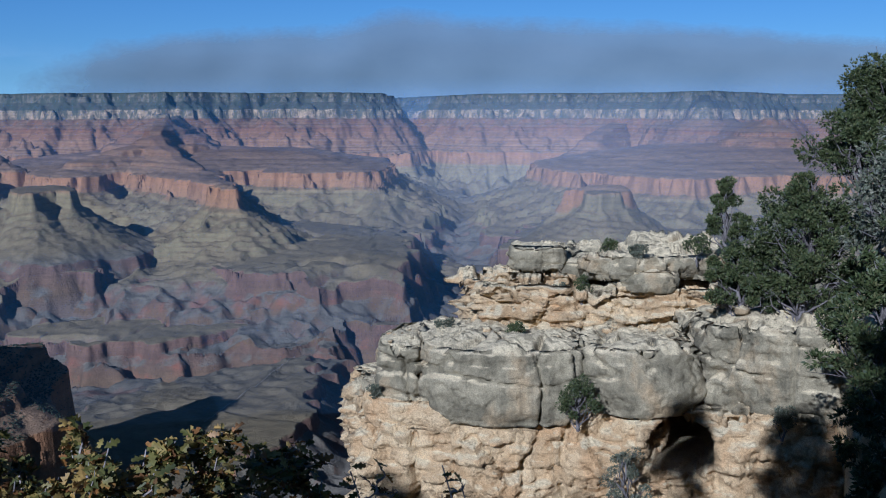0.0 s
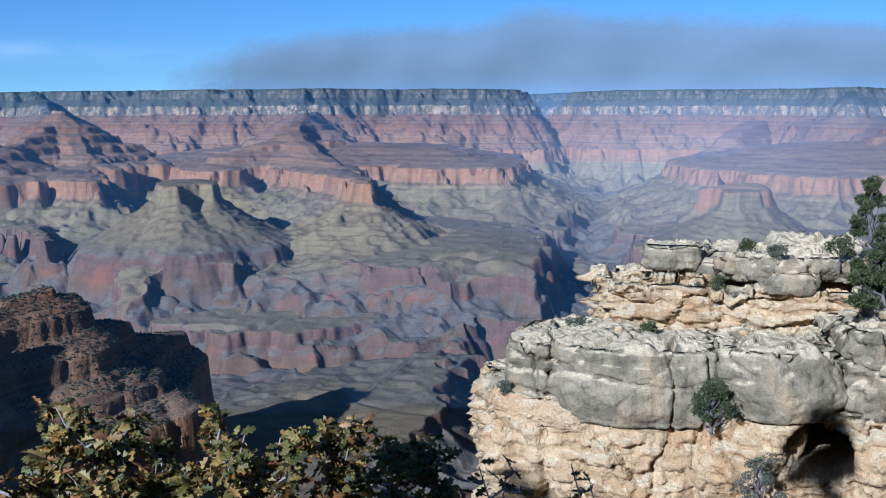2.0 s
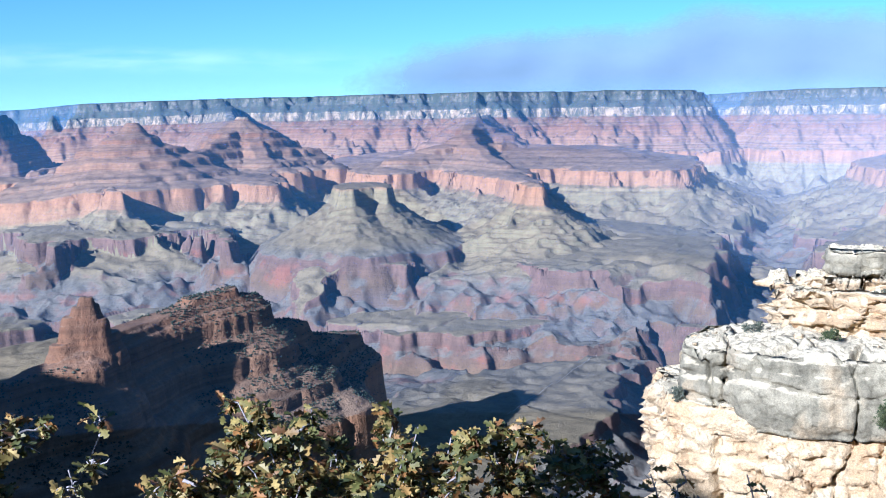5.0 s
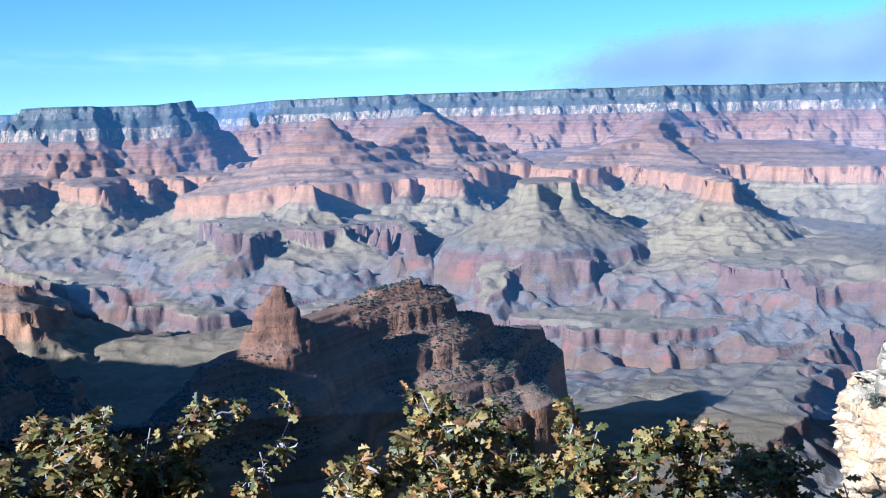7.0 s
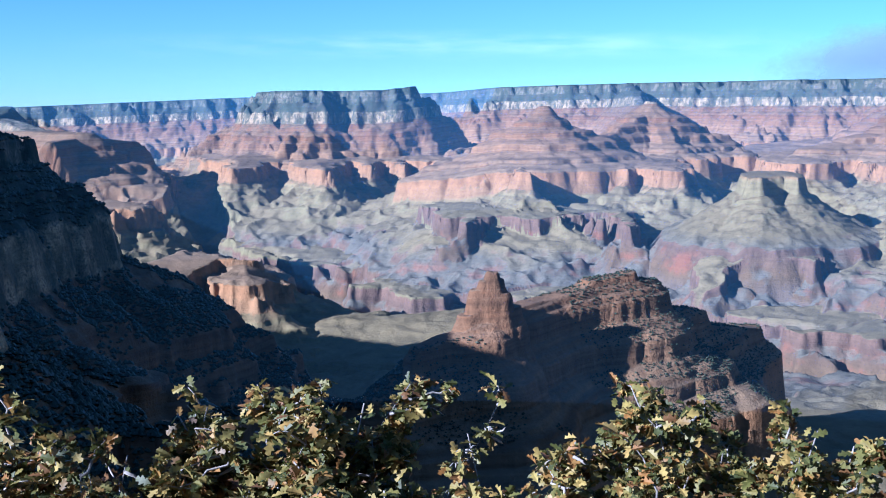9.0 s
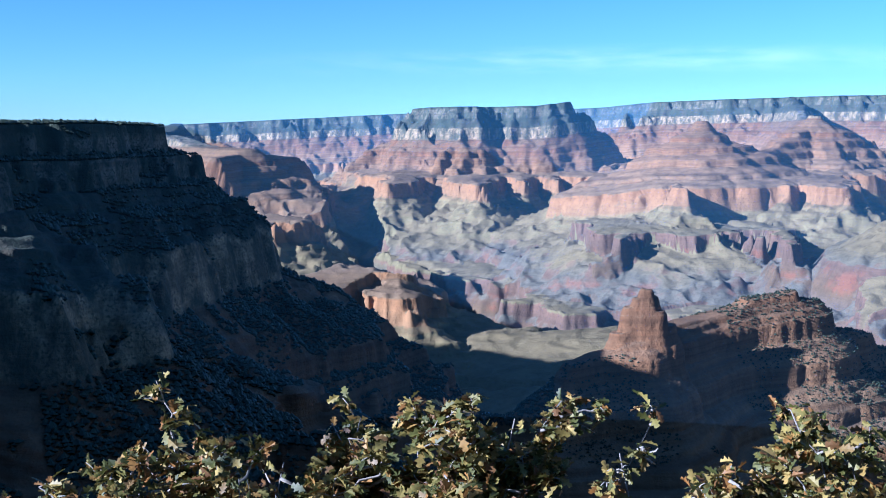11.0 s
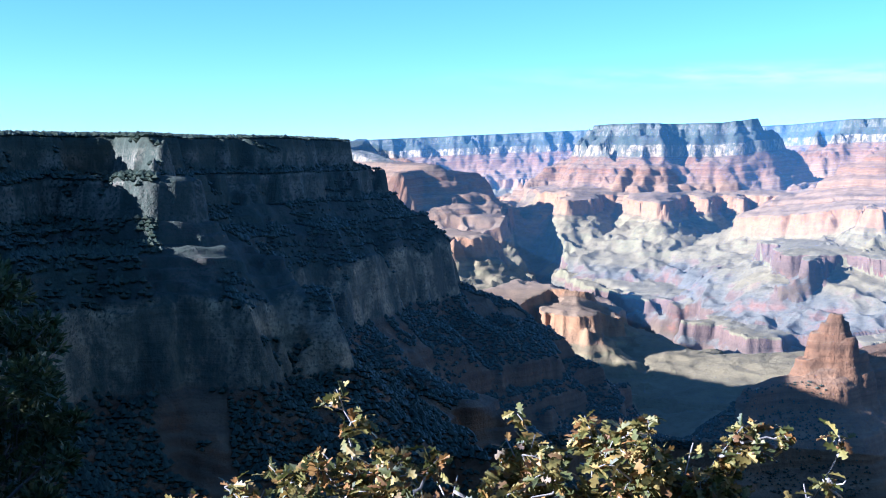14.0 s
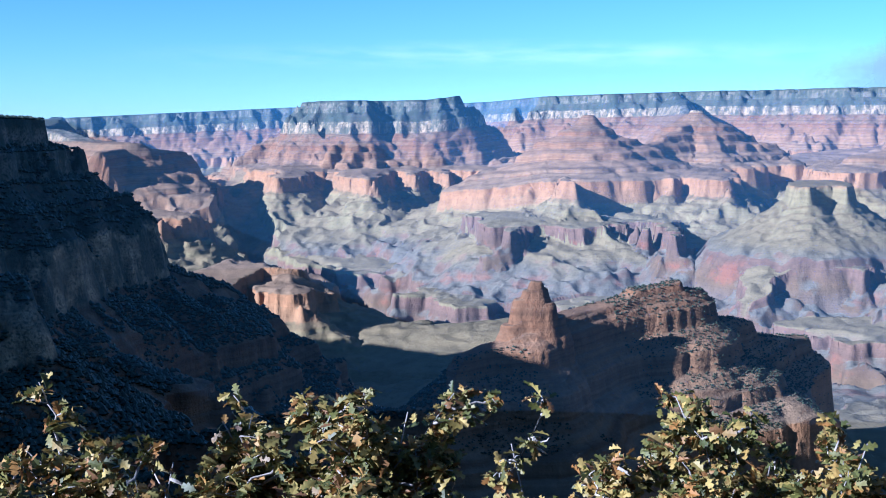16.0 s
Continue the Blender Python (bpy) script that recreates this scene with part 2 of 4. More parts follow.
def thin_cloud():
    """A thin streak of high cloud."""
    m, t, b = material("thin_cloud")
    body = t.nodes.new("ShaderNodeAttribute")
    body.attribute_name = "thickness"
    wisp = ramp(t, [(0.35, (0, 0, 0)), (0.7, (1, 1, 1))], grain(t, 0.004, 5, 0.6, (1, 1, 6)))
    t.links.new(calc(t, "MULTIPLY", calc(t, "MULTIPLY", body.outputs["Fac"], wisp.outputs[0]), 0.3), b.inputs["Alpha"])
    b.inputs["Base Color"].default_value = (0.8, 0.8, 0.8, 1)
    b.inputs["Roughness"].default_value = 1.0
    b.inputs["Specular IOR Level"].default_value = 0.0
    return m


THIN_CLOUD = thin_cloud()


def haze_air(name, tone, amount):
    """Thin hazy air imitated on a sheet: it scatters the sunlight that falls on it, whatever way the sheet faces."""
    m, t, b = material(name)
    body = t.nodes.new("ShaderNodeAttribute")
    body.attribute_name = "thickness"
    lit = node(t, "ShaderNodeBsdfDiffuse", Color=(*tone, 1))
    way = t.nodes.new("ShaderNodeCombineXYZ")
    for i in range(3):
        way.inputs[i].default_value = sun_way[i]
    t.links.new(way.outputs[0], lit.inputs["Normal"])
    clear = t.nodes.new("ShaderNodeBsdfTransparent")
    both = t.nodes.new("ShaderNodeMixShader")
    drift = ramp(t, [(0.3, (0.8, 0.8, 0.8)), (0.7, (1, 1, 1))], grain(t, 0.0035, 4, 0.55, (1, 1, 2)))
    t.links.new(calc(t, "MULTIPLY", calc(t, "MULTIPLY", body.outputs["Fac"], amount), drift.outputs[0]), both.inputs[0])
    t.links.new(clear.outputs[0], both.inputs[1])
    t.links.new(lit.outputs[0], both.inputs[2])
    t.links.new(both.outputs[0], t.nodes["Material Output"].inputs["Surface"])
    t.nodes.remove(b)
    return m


# ---- the canyon ----
# Plan in kilometres of the real canyon (turn to the left of the first view in degrees, distance); the far country is drawn at a quarter of its size
# so that it ends inside the lens's far clip.
QUARTER = 250.0


def plan(turn, far):
    return -far * np.sin(np.radians(turn)), far * np.cos(np.radians(turn))


def lattice(ix, iy, seed):
    h = (ix.astype(np.uint32) * np.uint32(374761393) + iy.astype(np.uint32) * np.uint32(668265263) + np.uint32(seed * 974711 + 12345))
    h = (h ^ (h >> np.uint32(13))) * np.uint32(1274126177)
    return ((h ^ (h >> np.uint32(16))) & np.uint32(0xffffff)).astype(np.float32) / np.float32(0xffffff) * 2 - 1


def noise2(x, y, seed=0):
    fx, fy = np.floor(x), np.floor(y)
    ix, iy = fx.astype(np.int64), fy.astype(np.int64)
    u, v = (x - fx).astype(np.float32), (y - fy).astype(np.float32)
    u, v = u * u * (3 - 2 * u), v * v * (3 - 2 * v)
    a, b = lattice(ix, iy, seed), lattice(ix + 1, iy, seed)
    c, d = lattice(ix, iy + 1, seed), lattice(ix + 1, iy + 1, seed)
    return (a + (b - a) * u) * (1 - v) + (c + (d - c) * u) * v


def fbm(x, y, octaves, seed=0, gain=0.5):
    total, amp, size = 0, 1.0, 1.0
    for i in range(octaves):
        total = total + amp * noise2(x * size + 17.3 * i, y * size - 9.1 * i, seed + i)
        amp, size = amp * gain, size * 2.03
    return total


def to_segment(x, y, a, b):
    dx, dy = b[0] - a[0], b[1] - a[1]
    t = np.clip(((x - a[0]) * dx + (y - a[1]) * dy) / (dx * dx + dy * dy + 1e-9), 0, 1)
    return np.hypot(x - a[0] - t * dx, y - a[1] - t * dy), t


def to_outline(x, y, corners):
    """Signed distance to a closed outline, negative inside."""
    near, inside = np.full(x.shape, 1e9), np.zeros(x.shape, bool)
    pts = [plan(*c) for c in corners]
    for a, b in zip(pts, pts[1:] + pts[:1]):
        near = np.minimum(near, to_segment(x, y, a, b)[0])
        crosses = ((a[1] > y) != (b[1] > y)) & (x < (b[0] - a[0]) * (y - a[1]) / (b[1] - a[1] + 1e-12) + a[0])
        inside ^= crosses
    return np.where(inside, -near, near)


# Beds from the rim down: run out from the rim in metres, height in metres
RUN = [-9000, -900, 0, 14, 45, 58, 80, 95, 130, 142, 175, 186, 206, 300, 380, 390, 450, 460, 530, 542, 640, 652, 752, 764, 784, 800, 850, 862, 930, 944,
       1060, 1380, 2600, 2612, 2900, 3400, 4200]
DROP = [24, 19, 15, -35, -45, -95, -105, -125, -140, -160, -190, -225, -290, -355, -405, -440, -475, -512, -550, -592, -640, -664, -700, -760, -826, -842, -868, -888, -918, -938,
        -985, -1048, -1085, -1128, -1210, -1330, -1500]

RIM_NORTH = [(-60, 16), (-25, 15.5), (-17, 14.8), (-13.5, 12.4), (-10, 13.8), (-6, 14.2), (-2, 14.4), (1.2, 16.2), (2.4, 17.6), (3.5, 13.9), (7, 13.5), (9, 14.0),
             (11, 13.7), (13, 13.2), (16, 13.8), (19, 13.8), (22, 14.5), (26, 15.0), (30, 15.3), (34, 16.0), (36.2, 17.4), (45, 18.0), (58, 18.4), (85, 19), (85, 40), (50, 40), (20, 40), (-10, 40), (-40, 40), (-60, 30)]
RIM_WEST = [(45.2, 11.6), (44.4, 10.8), (42, 10.55), (40.5, 10.95), (39.2, 10.55), (37.7, 10.75), (37.5, 11.6), (40, 12.2)]
RIM_SOUTH = [(56.7, 2.46), (57.4, 2.28), (60.3, 2.06), (64.5, 1.84), (66.6, 1.76), (67.6, 1.58), (68.8, 1.60), (70.2, 1.70), (71.0, 1.60), (72.5, 1.64), (78.5, 1.47), (95, 1.2), (120, 0.5), (110, 0.04), (75, 0.03),
             (55, 0.030), (0, 0.030), (-40, 0.034), (-75, 0.06), (-55, 0.35), (-52, 1.6), (-60, 4.0), (-100, 9), (180, 9), (100, 9), (84, 6), (78, 4.4), (67, 3.5)]
# Ridges, temples and buttes: corners (turn, distance, how far down the beds its crest lies), half width, and how much steeper than the rest
RIDGES = {
    "turreted_butte": [([(33.5, 2.2, 286), (33.25, 2.2, 290)], 0.007, 5), ([(33.75, 2.2, 312), (33.1, 2.21, 318)], 0.011, 5), ([(34.1, 2.2, 345), (32.85, 2.2, 356)], 0.016, 4.5), ([(34.5, 2.19, 386), (32.5, 2.22, 384)], 0.024, 3.5),
                       ([(32.2, 2.30, 396), (30.0, 2.40, 394), (27.9, 2.48, 386), (26.0, 2.54, 384), (25.0, 2.58, 400)], 0.02, 1.6), ([(24.6, 2.60, 458), (21.9, 2.78, 560), (20.3, 2.9, 625)], 0.03, 2.4),
                       ([(33.6, 2.19, 400), (35.6, 2.16, 428), (38.0, 2.08, 458), (40.2, 1.95, 640)], 0.02, 1.3)],
    "red_butte": [([(48.3, 5.0, 720), (46.0, 4.95, 735)], 0.05), ([(48.3, 4.95, 745), (56, 4.2, 600)], 0.1)],
    "cone_butte": [([(53.75, 8.6, 225)], 0.03), ([(53.75, 8.6, 265)], 0.02, 0.5), ([(56.5, 7.7, 330), (53.75, 8.6, 285), (50.4, 9.8, 400), (48.8, 10.4, 600)], 0.03, 1.4), ([(53.75, 8.6, 240), (58, 12.0, 150), (57, 17, 0)], 0.1)],
    "pyramid_butte": [([(30.9, 7.9, 222)], 0.04, 1.6), ([(30.9, 7.9, 285), (30.5, 7.95, 320)], 0.02, 0.52), ([(29.5, 8.1, 480), (27.5, 8.9, 470)], 0.03)],
    "block_butte": [([(25.45, 9.6, 200)], 0.05, 2), ([(25.45, 9.6, 262)], 0.05, 0.6), ([(25.45, 9.6, 215), (26, 12.5, 200), (26.5, 15, 0)], 0.05), ([(25.45, 9.6, 300), (24.6, 8.9, 560)], 0.06), ([(25.45, 9.6, 300), (27.5, 8.9, 470)], 0.03)],
    "flat_topped_butte": [([(20.5, 6.25, 715), (19.2, 6.6, 716)], 0.015, 1.2)],
    "tower_butte": [([(13.9, 10.5, 196)], 0.08, 2), ([(13.9, 10.5, 250)], 0.05, 0.55), ([(13.9, 10.5, 225), (14.3, 9.6, 420), (12.4, 8.0, 640)], 0.05), ([(14.3, 9.6, 420), (17.6, 9.0, 600)], 0.1), ([(13.9, 10.5, 240), (13.2, 13.4, 190)], 0.05)],
    "low_butte": [([(-7.6, 6.6, 690), (-8.7, 6.6, 690)], 0.03)],
    "pale_cone": [([(-16.1, 9.6, 203)], 0.04, 1.6), ([(-16.1, 9.6, 250)], 0.03, 0.5), ([(-16.1, 9.6, 240), (-14.5, 11, 260), (-13.5, 12.4, 60)], 0.05), ([(-13.0, 11.2, 100), (-13.0, 12.4, 40)], 0.06)],
    "far_spur": [([(-9, 13.8, 250), (-7.5, 12.2, 480)], 0.1)],
}
# Mesas of the red cliff and of the dark bench below it: the landform, the bed that makes the cliff, how far the beds are lifted, and the outline of the cliff's edge
MESAS = [
    ("pyramid_butte", "low", 372, [(36.3, 8.0), (35.0, 7.75), (33.6, 7.8), (32.7, 7.5), (32.0, 6.75), (31.5, 6.72), (30.95, 7.45), (29.6, 7.4), (28, 7.25), (26.7, 7.15), (26.4, 7.35), (25.4, 7.1), (24.0, 6.98), (23.7, 7.1), (23.6, 8.0), (24.6, 8.9), (28, 9.4), (32, 9.3), (35.5, 8.9)]),
    ("tower_butte", "low", 372, [(20.0, 8.4), (18.5, 8.2), (17.0, 8.3), (16.7, 8.55), (16.1, 9.2), (14.5, 8.0), (12.4, 6.9), (10.9, 6.2), (10.3, 6.2), (11.2, 7.6), (11.1, 8.9), (9.6, 9.0), (9.2, 8.5), (7, 8.3), (5.2, 8.3), (3.6, 8.2), (3.0, 8.6), (2.6, 10), (2.9, 12),
                                 (6, 13), (12, 12.5), (18, 12.2), (22.6, 11.5), (22.6, 9.5), (21.8, 9.9), (20.6, 10.1)]),
    ("west_mesa", "low", 312, [(47.9, 9.6), (47.4, 9.0), (46.5, 8.5), (45.0, 8.7), (44.8, 9.7), (43.6, 9.9), (43.2, 8.8), (42.4, 8.4), (41.4, 8.2), (41.1, 8.8), (40.4, 9.9), (39.9, 9.3), (39.5, 8.9), (39.2, 9.4), (38.7, 10.0), (38.2, 9.3), (37.8, 9.1), (37.5, 9.9), (36.7, 9.7),
                               (36.2, 9.0), (35.2, 9.2), (34.5, 10.5), (35, 12), (38, 13.5), (44, 13.8), (48, 12.5), (48.8, 11)]),
    ("cone_butte", "low", 205, [(54.0, 6.6), (52.4, 6.2), (50.7, 6.25), (50.2, 6.5), (51.6, 6.9), (50.8, 7.3), (52.3, 7.8), (54.5, 7.5)]),
    ("far_spur", "low", 360, [(-4.6, 9.6), (-5.0, 8.9), (-6.0, 8.3), (-6.9, 7.9), (-7.6, 8.3), (-8.6, 7.6), (-10, 7.4), (-12.4, 7.2), (-14.5, 7.5), (-16.7, 7.7), (-19, 7.6), (-24, 7.4), (-26, 9), (-24, 12.5), (-15, 13), (-9, 13), (-5.6, 12), (-4.4, 10.8)]),
    ("low_butte", "tan", 440, [(-7.0, 6.6), (-7.5, 6.35), (-8.2, 6.3), (-9.1, 6.4), (-9.3, 6.7), (-8.2, 6.85)]),
    ("flat_topped_butte", "tan", 505, [(21.4, 6.2), (21.0, 5.95), (20.4, 5.93), (20.05, 6.08), (19.2, 6.16), (18.6, 6.08), (18.2, 6.2), (18.1, 6.5), (19.1, 6.75), (20.6, 6.65)]),
    ("red_butte", "red", 27, [(49.2, 4.9), (47.6, 4.75), (46.5, 4.6), (45.2, 4.55), (44.4, 4.62), (43.7, 4.9), (44.3, 5.2), (47, 5.3), (51, 5.1), (53, 4.9), (53, 4.6), (51, 4.75)]),
    ("ground", "flat", 235, [(20, 3.5), (17.5, 3.7), (16.1, 3.83), (13.3, 4.03), (10.6, 4.18), (8.2, 4.33), (7.2, 4.28), (6.6, 4.05), (5.1, 3.72), (2.5, 3.7), (0, 3.6), (-1, 2.8), (12, 2.4), (20, 2.6)]),
    ("grey_mesa", "flat", 237, [(47.5, 8.3), (45.5, 7.9), (44.8, 7.45), (43, 7.0), (42.4, 6.5), (41.2, 6.5), (39.6, 5.9), (38.5, 5.6), (37.6, 5.85), (37, 5.7), (35.6, 5.8), (34, 5.85), (32.8, 6.1), (31.5, 5.6), (29, 5.45), (27, 5.5), (27, 6.2), (32, 7), (36.5, 8.2), (42, 9.2), (46, 9.3)]),
    ("dark_bench", "shelf", 525, [(37.0, 7.2), (36.2, 6.6), (34.9, 6.15), (33.4, 6.4), (32.2, 6.3), (31.1, 6.25), (30.2, 6.4), (29.4, 6.35), (28.2, 6.25), (28.0, 6.6), (27.0, 6.2), (26.6, 5.9), (26.2, 6.6), (27, 7.4), (32, 7.6)]),
    ("red_bench", "shelf", 425, [(28.5, 7.3), (27.2, 6.4), (26.5, 6.15), (24.9, 6.2), (24.3, 5.85), (23.4, 5.6), (23.6, 5.05), (22, 5.27), (20.5, 5.54), (18.95, 5.54), (17.3, 5.48), (16.9, 5.85), (16.2, 6.0), (14.8, 6.15), (13.1, 6.1), (12.2, 5.85), (11.1, 5.43), (8.4, 5.24), (5.6, 5.16), (3.6, 5.3), (1.8, 5.25),
                                 (0.9, 5.9), (1.5, 7), (6, 8), (14, 8), (22, 8), (28, 8)]),
    ("hazy_bench", "shelf", 425, [(-2.6, 6.3), (-4, 5.9), (-6, 5.75), (-12, 5.6), (-24, 5.6), (-24, 8), (-8, 8), (-4, 7.5)]),
]
# Run out from the edge and bed, for the red cliff with the ledges above and the talus below it, and for the bench
RED = [(-2600, -270), (-1800, -330), (-900, -460), (-500, -570), (-250, -640), (-60, -688), (0, -702), (9, -748), (14, -754), (24, -802), (78, -830), (86, -843), (150, -870), (158, -884), (330, -962), (520, -1030), (800, -1095), (1100, -1240), (2500, -1500), (9000, -2600)]
LOW = [(run, bed if run > -60 else -688 + (bed + 688) * 0.5) for run, bed in RED]
FLAT = [(-2000, -1074), (-100, -1083), (0, -1087), (6, -1104), (10, -1107), (20, -1124), (300, -1150), (1500, -1210), (9000, -2800)]
TAN = [(-2000, -800), (-60, -812), (0, -817), (10, -868), (22, -905), (60, -926), (68, -940), (330, -1085), (430, -1125), (560, -1330), (9000, -4000)]
SHELF = [(-1500, -1015), (-600, -1040), (-100, -1075), (0, -1085), (5, -1128), (9, -1134), (16, -1182), (70, -1215), (200, -1292), (350, -1368), (600, -1450), (1200, -1600), (9000, -3000)]
LANDFORMS = ["ground", "north_rim", "west_mesa", "south_rim", *RIDGES, "dark_bench", "red_bench", "hazy_bench", "grey_mesa"]
CALM = {"ground": 1.0, "south_rim": 1.0, "north_rim": 1.0, "west_mesa": 0.8, "turreted_butte": 0.3, "pyramid_butte": 0.25, "flat_topped_butte": 0.3}
# Lift of the beds in metres: rows by turn, columns by distance
LIFT_TURN = [-20, -6, 10, 26, 33, 39, 46, 58]
LIFT_FAR = [1.5, 4.4, 5.6, 8, 13, 19]
LIFT = [[0, 200, 300, 330, 320, 380], [0, 205, 320, 350, 375, 440], [0, 210, 350, 375, 410, 440], [0, 210, 350, 385, 415, 440],
        [0, 200, 330, 370, 380, 400], [0, 150, 235, 228, 228, 340], [0, 10, 200, 218, 226, 290], [0, 0, 120, 180, 150, 95]]
RIVER = [(75, 9), (60, 7.8), (50, 7.2), (46, 6.9), (43, 6.1), (40.5, 5.45), (38, 5.2), (34.5, 5.35), (31, 5.1), (26, 4.85), (21.5, 4.75), (19, 4.55), (13.4, 4.42), (8, 4.5), (2, 4.8), (-4, 5.1), (-10, 5.3), (-24, 6.0)]
# Lift of the lowest benches, by distance
BENCH_FAR, BENCH_LIFT = [1.5, 4.1, 5.0, 6.5, 9.0], [0, 225, 205, 205, 215]
CREEKS = [[(-0.5, 5.2, -1010), (-1.6, 6.5, -940), (-1.2, 8, -830), (-0.4, 11, -580), (0.7, 14, -180), (2.0, 16.5, 300)],
          [(47, 7.0, -1100), (48.3, 8.5, -760), (48.6, 10, -560), (50, 12, -300)],
          [(2, 4.8, -1090), (3.0, 3.9, -1010), (5, 3.0, -960), (9, 2.2, -900)],]


def lift(x, y):
    far = np.hypot(x, y)
    turn = np.degrees(np.arctan2(-x, y))
    i = np.clip(np.searchsorted(LIFT_TURN, turn) - 1, 0, len(LIFT_TURN) - 2)
    u = np.clip((turn - np.take(LIFT_TURN, i)) / np.take(np.diff(LIFT_TURN), i), 0, 1)
    cols = np.stack([np.interp(far, LIFT_FAR, row) for row in LIFT])
    low, high = np.take_along_axis(cols, i[None], 0)[0], np.take_along_axis(cols, i[None] + 1, 0)[0]
    return low + (high - low) * u


def beds(x, y):
    """Height of the ground in metres and the depth in the beds, for places in kilometres."""
    wx = x + 0.10 * fbm(x * 1.3, y * 1.3, 3, 11)
    wy = y + 0.10 * fbm(x * 1.3 + 40, y * 1.3, 3, 21)
    far = np.hypot(x, y)
    near = np.clip((far - 0.25) / 1.1, 0.0, 1)
    wx, wy = x + (wx - x) * near, y + (wy - y) * near
    rims = [to_outline(wx, wy, RIM_NORTH) * 1000, to_outline(wx, wy, RIM_WEST) * 1000, to_outline(x + (wx - x) * 0.2, y + (wy - y) * 0.2, RIM_SOUTH) * 1000]
    owner = np.argmin(np.stack(rims), axis=0) + 1
    out = np.minimum(np.minimum(rims[0], rims[1]), rims[2])
    away, cap = np.abs(out) + 260, np.minimum(out, 0) - 60
    for form, crest, half, *steeper in [(i + 4, *line) for i, lines in enumerate(RIDGES.values()) for line in lines]:
        crest = crest if len(crest) > 1 else crest * 2
        for a, b in zip(crest, crest[1:]):
            d, t = to_segment(x + (wx - x) * 0.3, y + (wy - y) * 0.3, plan(*a[:2]), plan(*b[:2]))
            top = a[2] + (b[2] - a[2]) * t
            run, steep = np.maximum(d - half, 0) * 1000, steeper[0] if steeper else 1
            e = run * steep + top
            if steep < 1:  # a broad cone down to the red cliff, and its usual steepness below
                e = np.minimum(e, 738) + np.maximum(run - (738 - top) / steep, 0)
            nearer = e < out
            away, cap = np.where(nearer, e - top, away), np.where(nearer, top, cap)
            out, owner = np.where(nearer, e, out), np.where(nearer, form, owner)
    # alcoves and gullies bite deeper further down and away from the crests
    grow = np.clip(out / 700, np.where(owner < 3, 0.45, np.where(owner < 4, 0.3, 0.12)), 1.2) * np.clip(away / 260, 0.03, 1)
    ridged = np.maximum(1 - 2 * np.abs(fbm(x * 1.25, y * 1.25, 3, 31, 0.42)), -0.5)
    fine = np.maximum(1 - 2 * np.abs(fbm(x * 5.0, y * 5.0, 3, 51, 0.42)), -0.5)
    flute = fbm(x * 14, y * 14, 3, 61, 0.6)
    calm = np.take([CALM.get(f, 0.5) for f in LANDFORMS], owner)
    block = lattice(np.floor(x * 38 + 0.5 * fine).astype(np.int64), np.floor(y * 26).astype(np.int64), 7) + 0.6 * lattice(np.floor(x * 90).astype(np.int64), np.floor(y * 60).astype(np.int64), 8)
    out = out + np.where(owner == 4, 2.5 * block * np.clip(away / 12, 0, 1), 0)
    out = np.maximum(out + near * calm * (220 * grow * (ridged - 0.25) + 75 * (0.08 + grow) * (fine - 0.3) + 22 * flute * np.clip(away / 60, 0.1, 1)), cap)
    buttress = np.abs(fbm(x * 4.2, y * 4.2, 3, 171, 0.5))
    out = out + np.where((owner < 3) & (out > -200), 130 * (buttress - 0.28) * np.clip(1.3 - np.abs(out) / 500, 0.2, 1), 0)
    base = np.interp(far, BENCH_FAR, BENCH_LIFT)
    up = lift(x, y)
    up = up + (base - up) * np.clip((out - 720) / 700, 0, 1) * np.clip((far - 4.0) / 0.8, 0, 1)
    z = np.interp(out, RUN, DROP)
    # mesas, with spurs and gullies above the edge, buttresses and flutes along it
    spur = np.abs(fbm(x * 1.7, y * 1.7, 3, 161, 0.5))
    flutes = np.abs(fbm(x * 13, y * 13, 2, 181, 0.5))
    for name, bed, rise, outline in MESAS:
        reach = [f for _, f in outline]
        turns = [t for t, _ in outline]
        turn = np.degrees(np.arctan2(-x, y))
        ask = (far > min(reach) - 1.6) & (far < max(reach) + 1.0) & (turn > min(turns) - 9) & (turn < max(turns) + 9)
        if not ask.any():
            continue
        d = to_outline(x[ask] + 0.35 * (wx - x)[ask], y[ask] + 0.35 * (wy - y)[ask], outline) * 1000
        small = 0.2 if name in ("flat_topped_butte", "low_butte") else 1.0
        d = d + small * (np.clip(-d / 700, 0, 1) * 300 * (spur[ask] - 0.22) + ((120 if bed == "shelf" else 75) + np.clip(d, 0, 250) * 0.5) * (buttress[ask] - 0.25)) + np.clip(1.4 - np.abs(d) / 500, 0.3, 1) * 34 * (0.4 + 0.6 * small) * (flutes[ask] - 0.3)
        b = np.interp(d, *zip(*{"red": RED, "low": LOW, "tan": TAN, "flat": FLAT, "shelf": SHELF}[bed]))
        wins = b + rise > z[ask] + up[ask]
        put = np.flatnonzero(ask.ravel())[wins]
        z.ravel()[put], up.ravel()[put], owner.ravel()[put] = b[wins], rise, LANDFORMS.index(name)
    # thin ledges in the stepped beds
    stepped = np.interp(z, [-1085, -1050, -900, -890, -705, -690, -420, -400, -330, -320, -195, -185, -20, 0], [0, 0.5, 0.8, 0, 0, 0.62, 0.62, 0.3, 0.3, 0, 0, 0.95, 0.95, 0])
    stepped = np.where((owner == 4) & (z > -430), 0.95, stepped)
    tread = np.where(owner == 4, 15, np.where(owner == 3, 16, 27)) + 4 * noise2(x * 0.8, y * 0.8, 91)
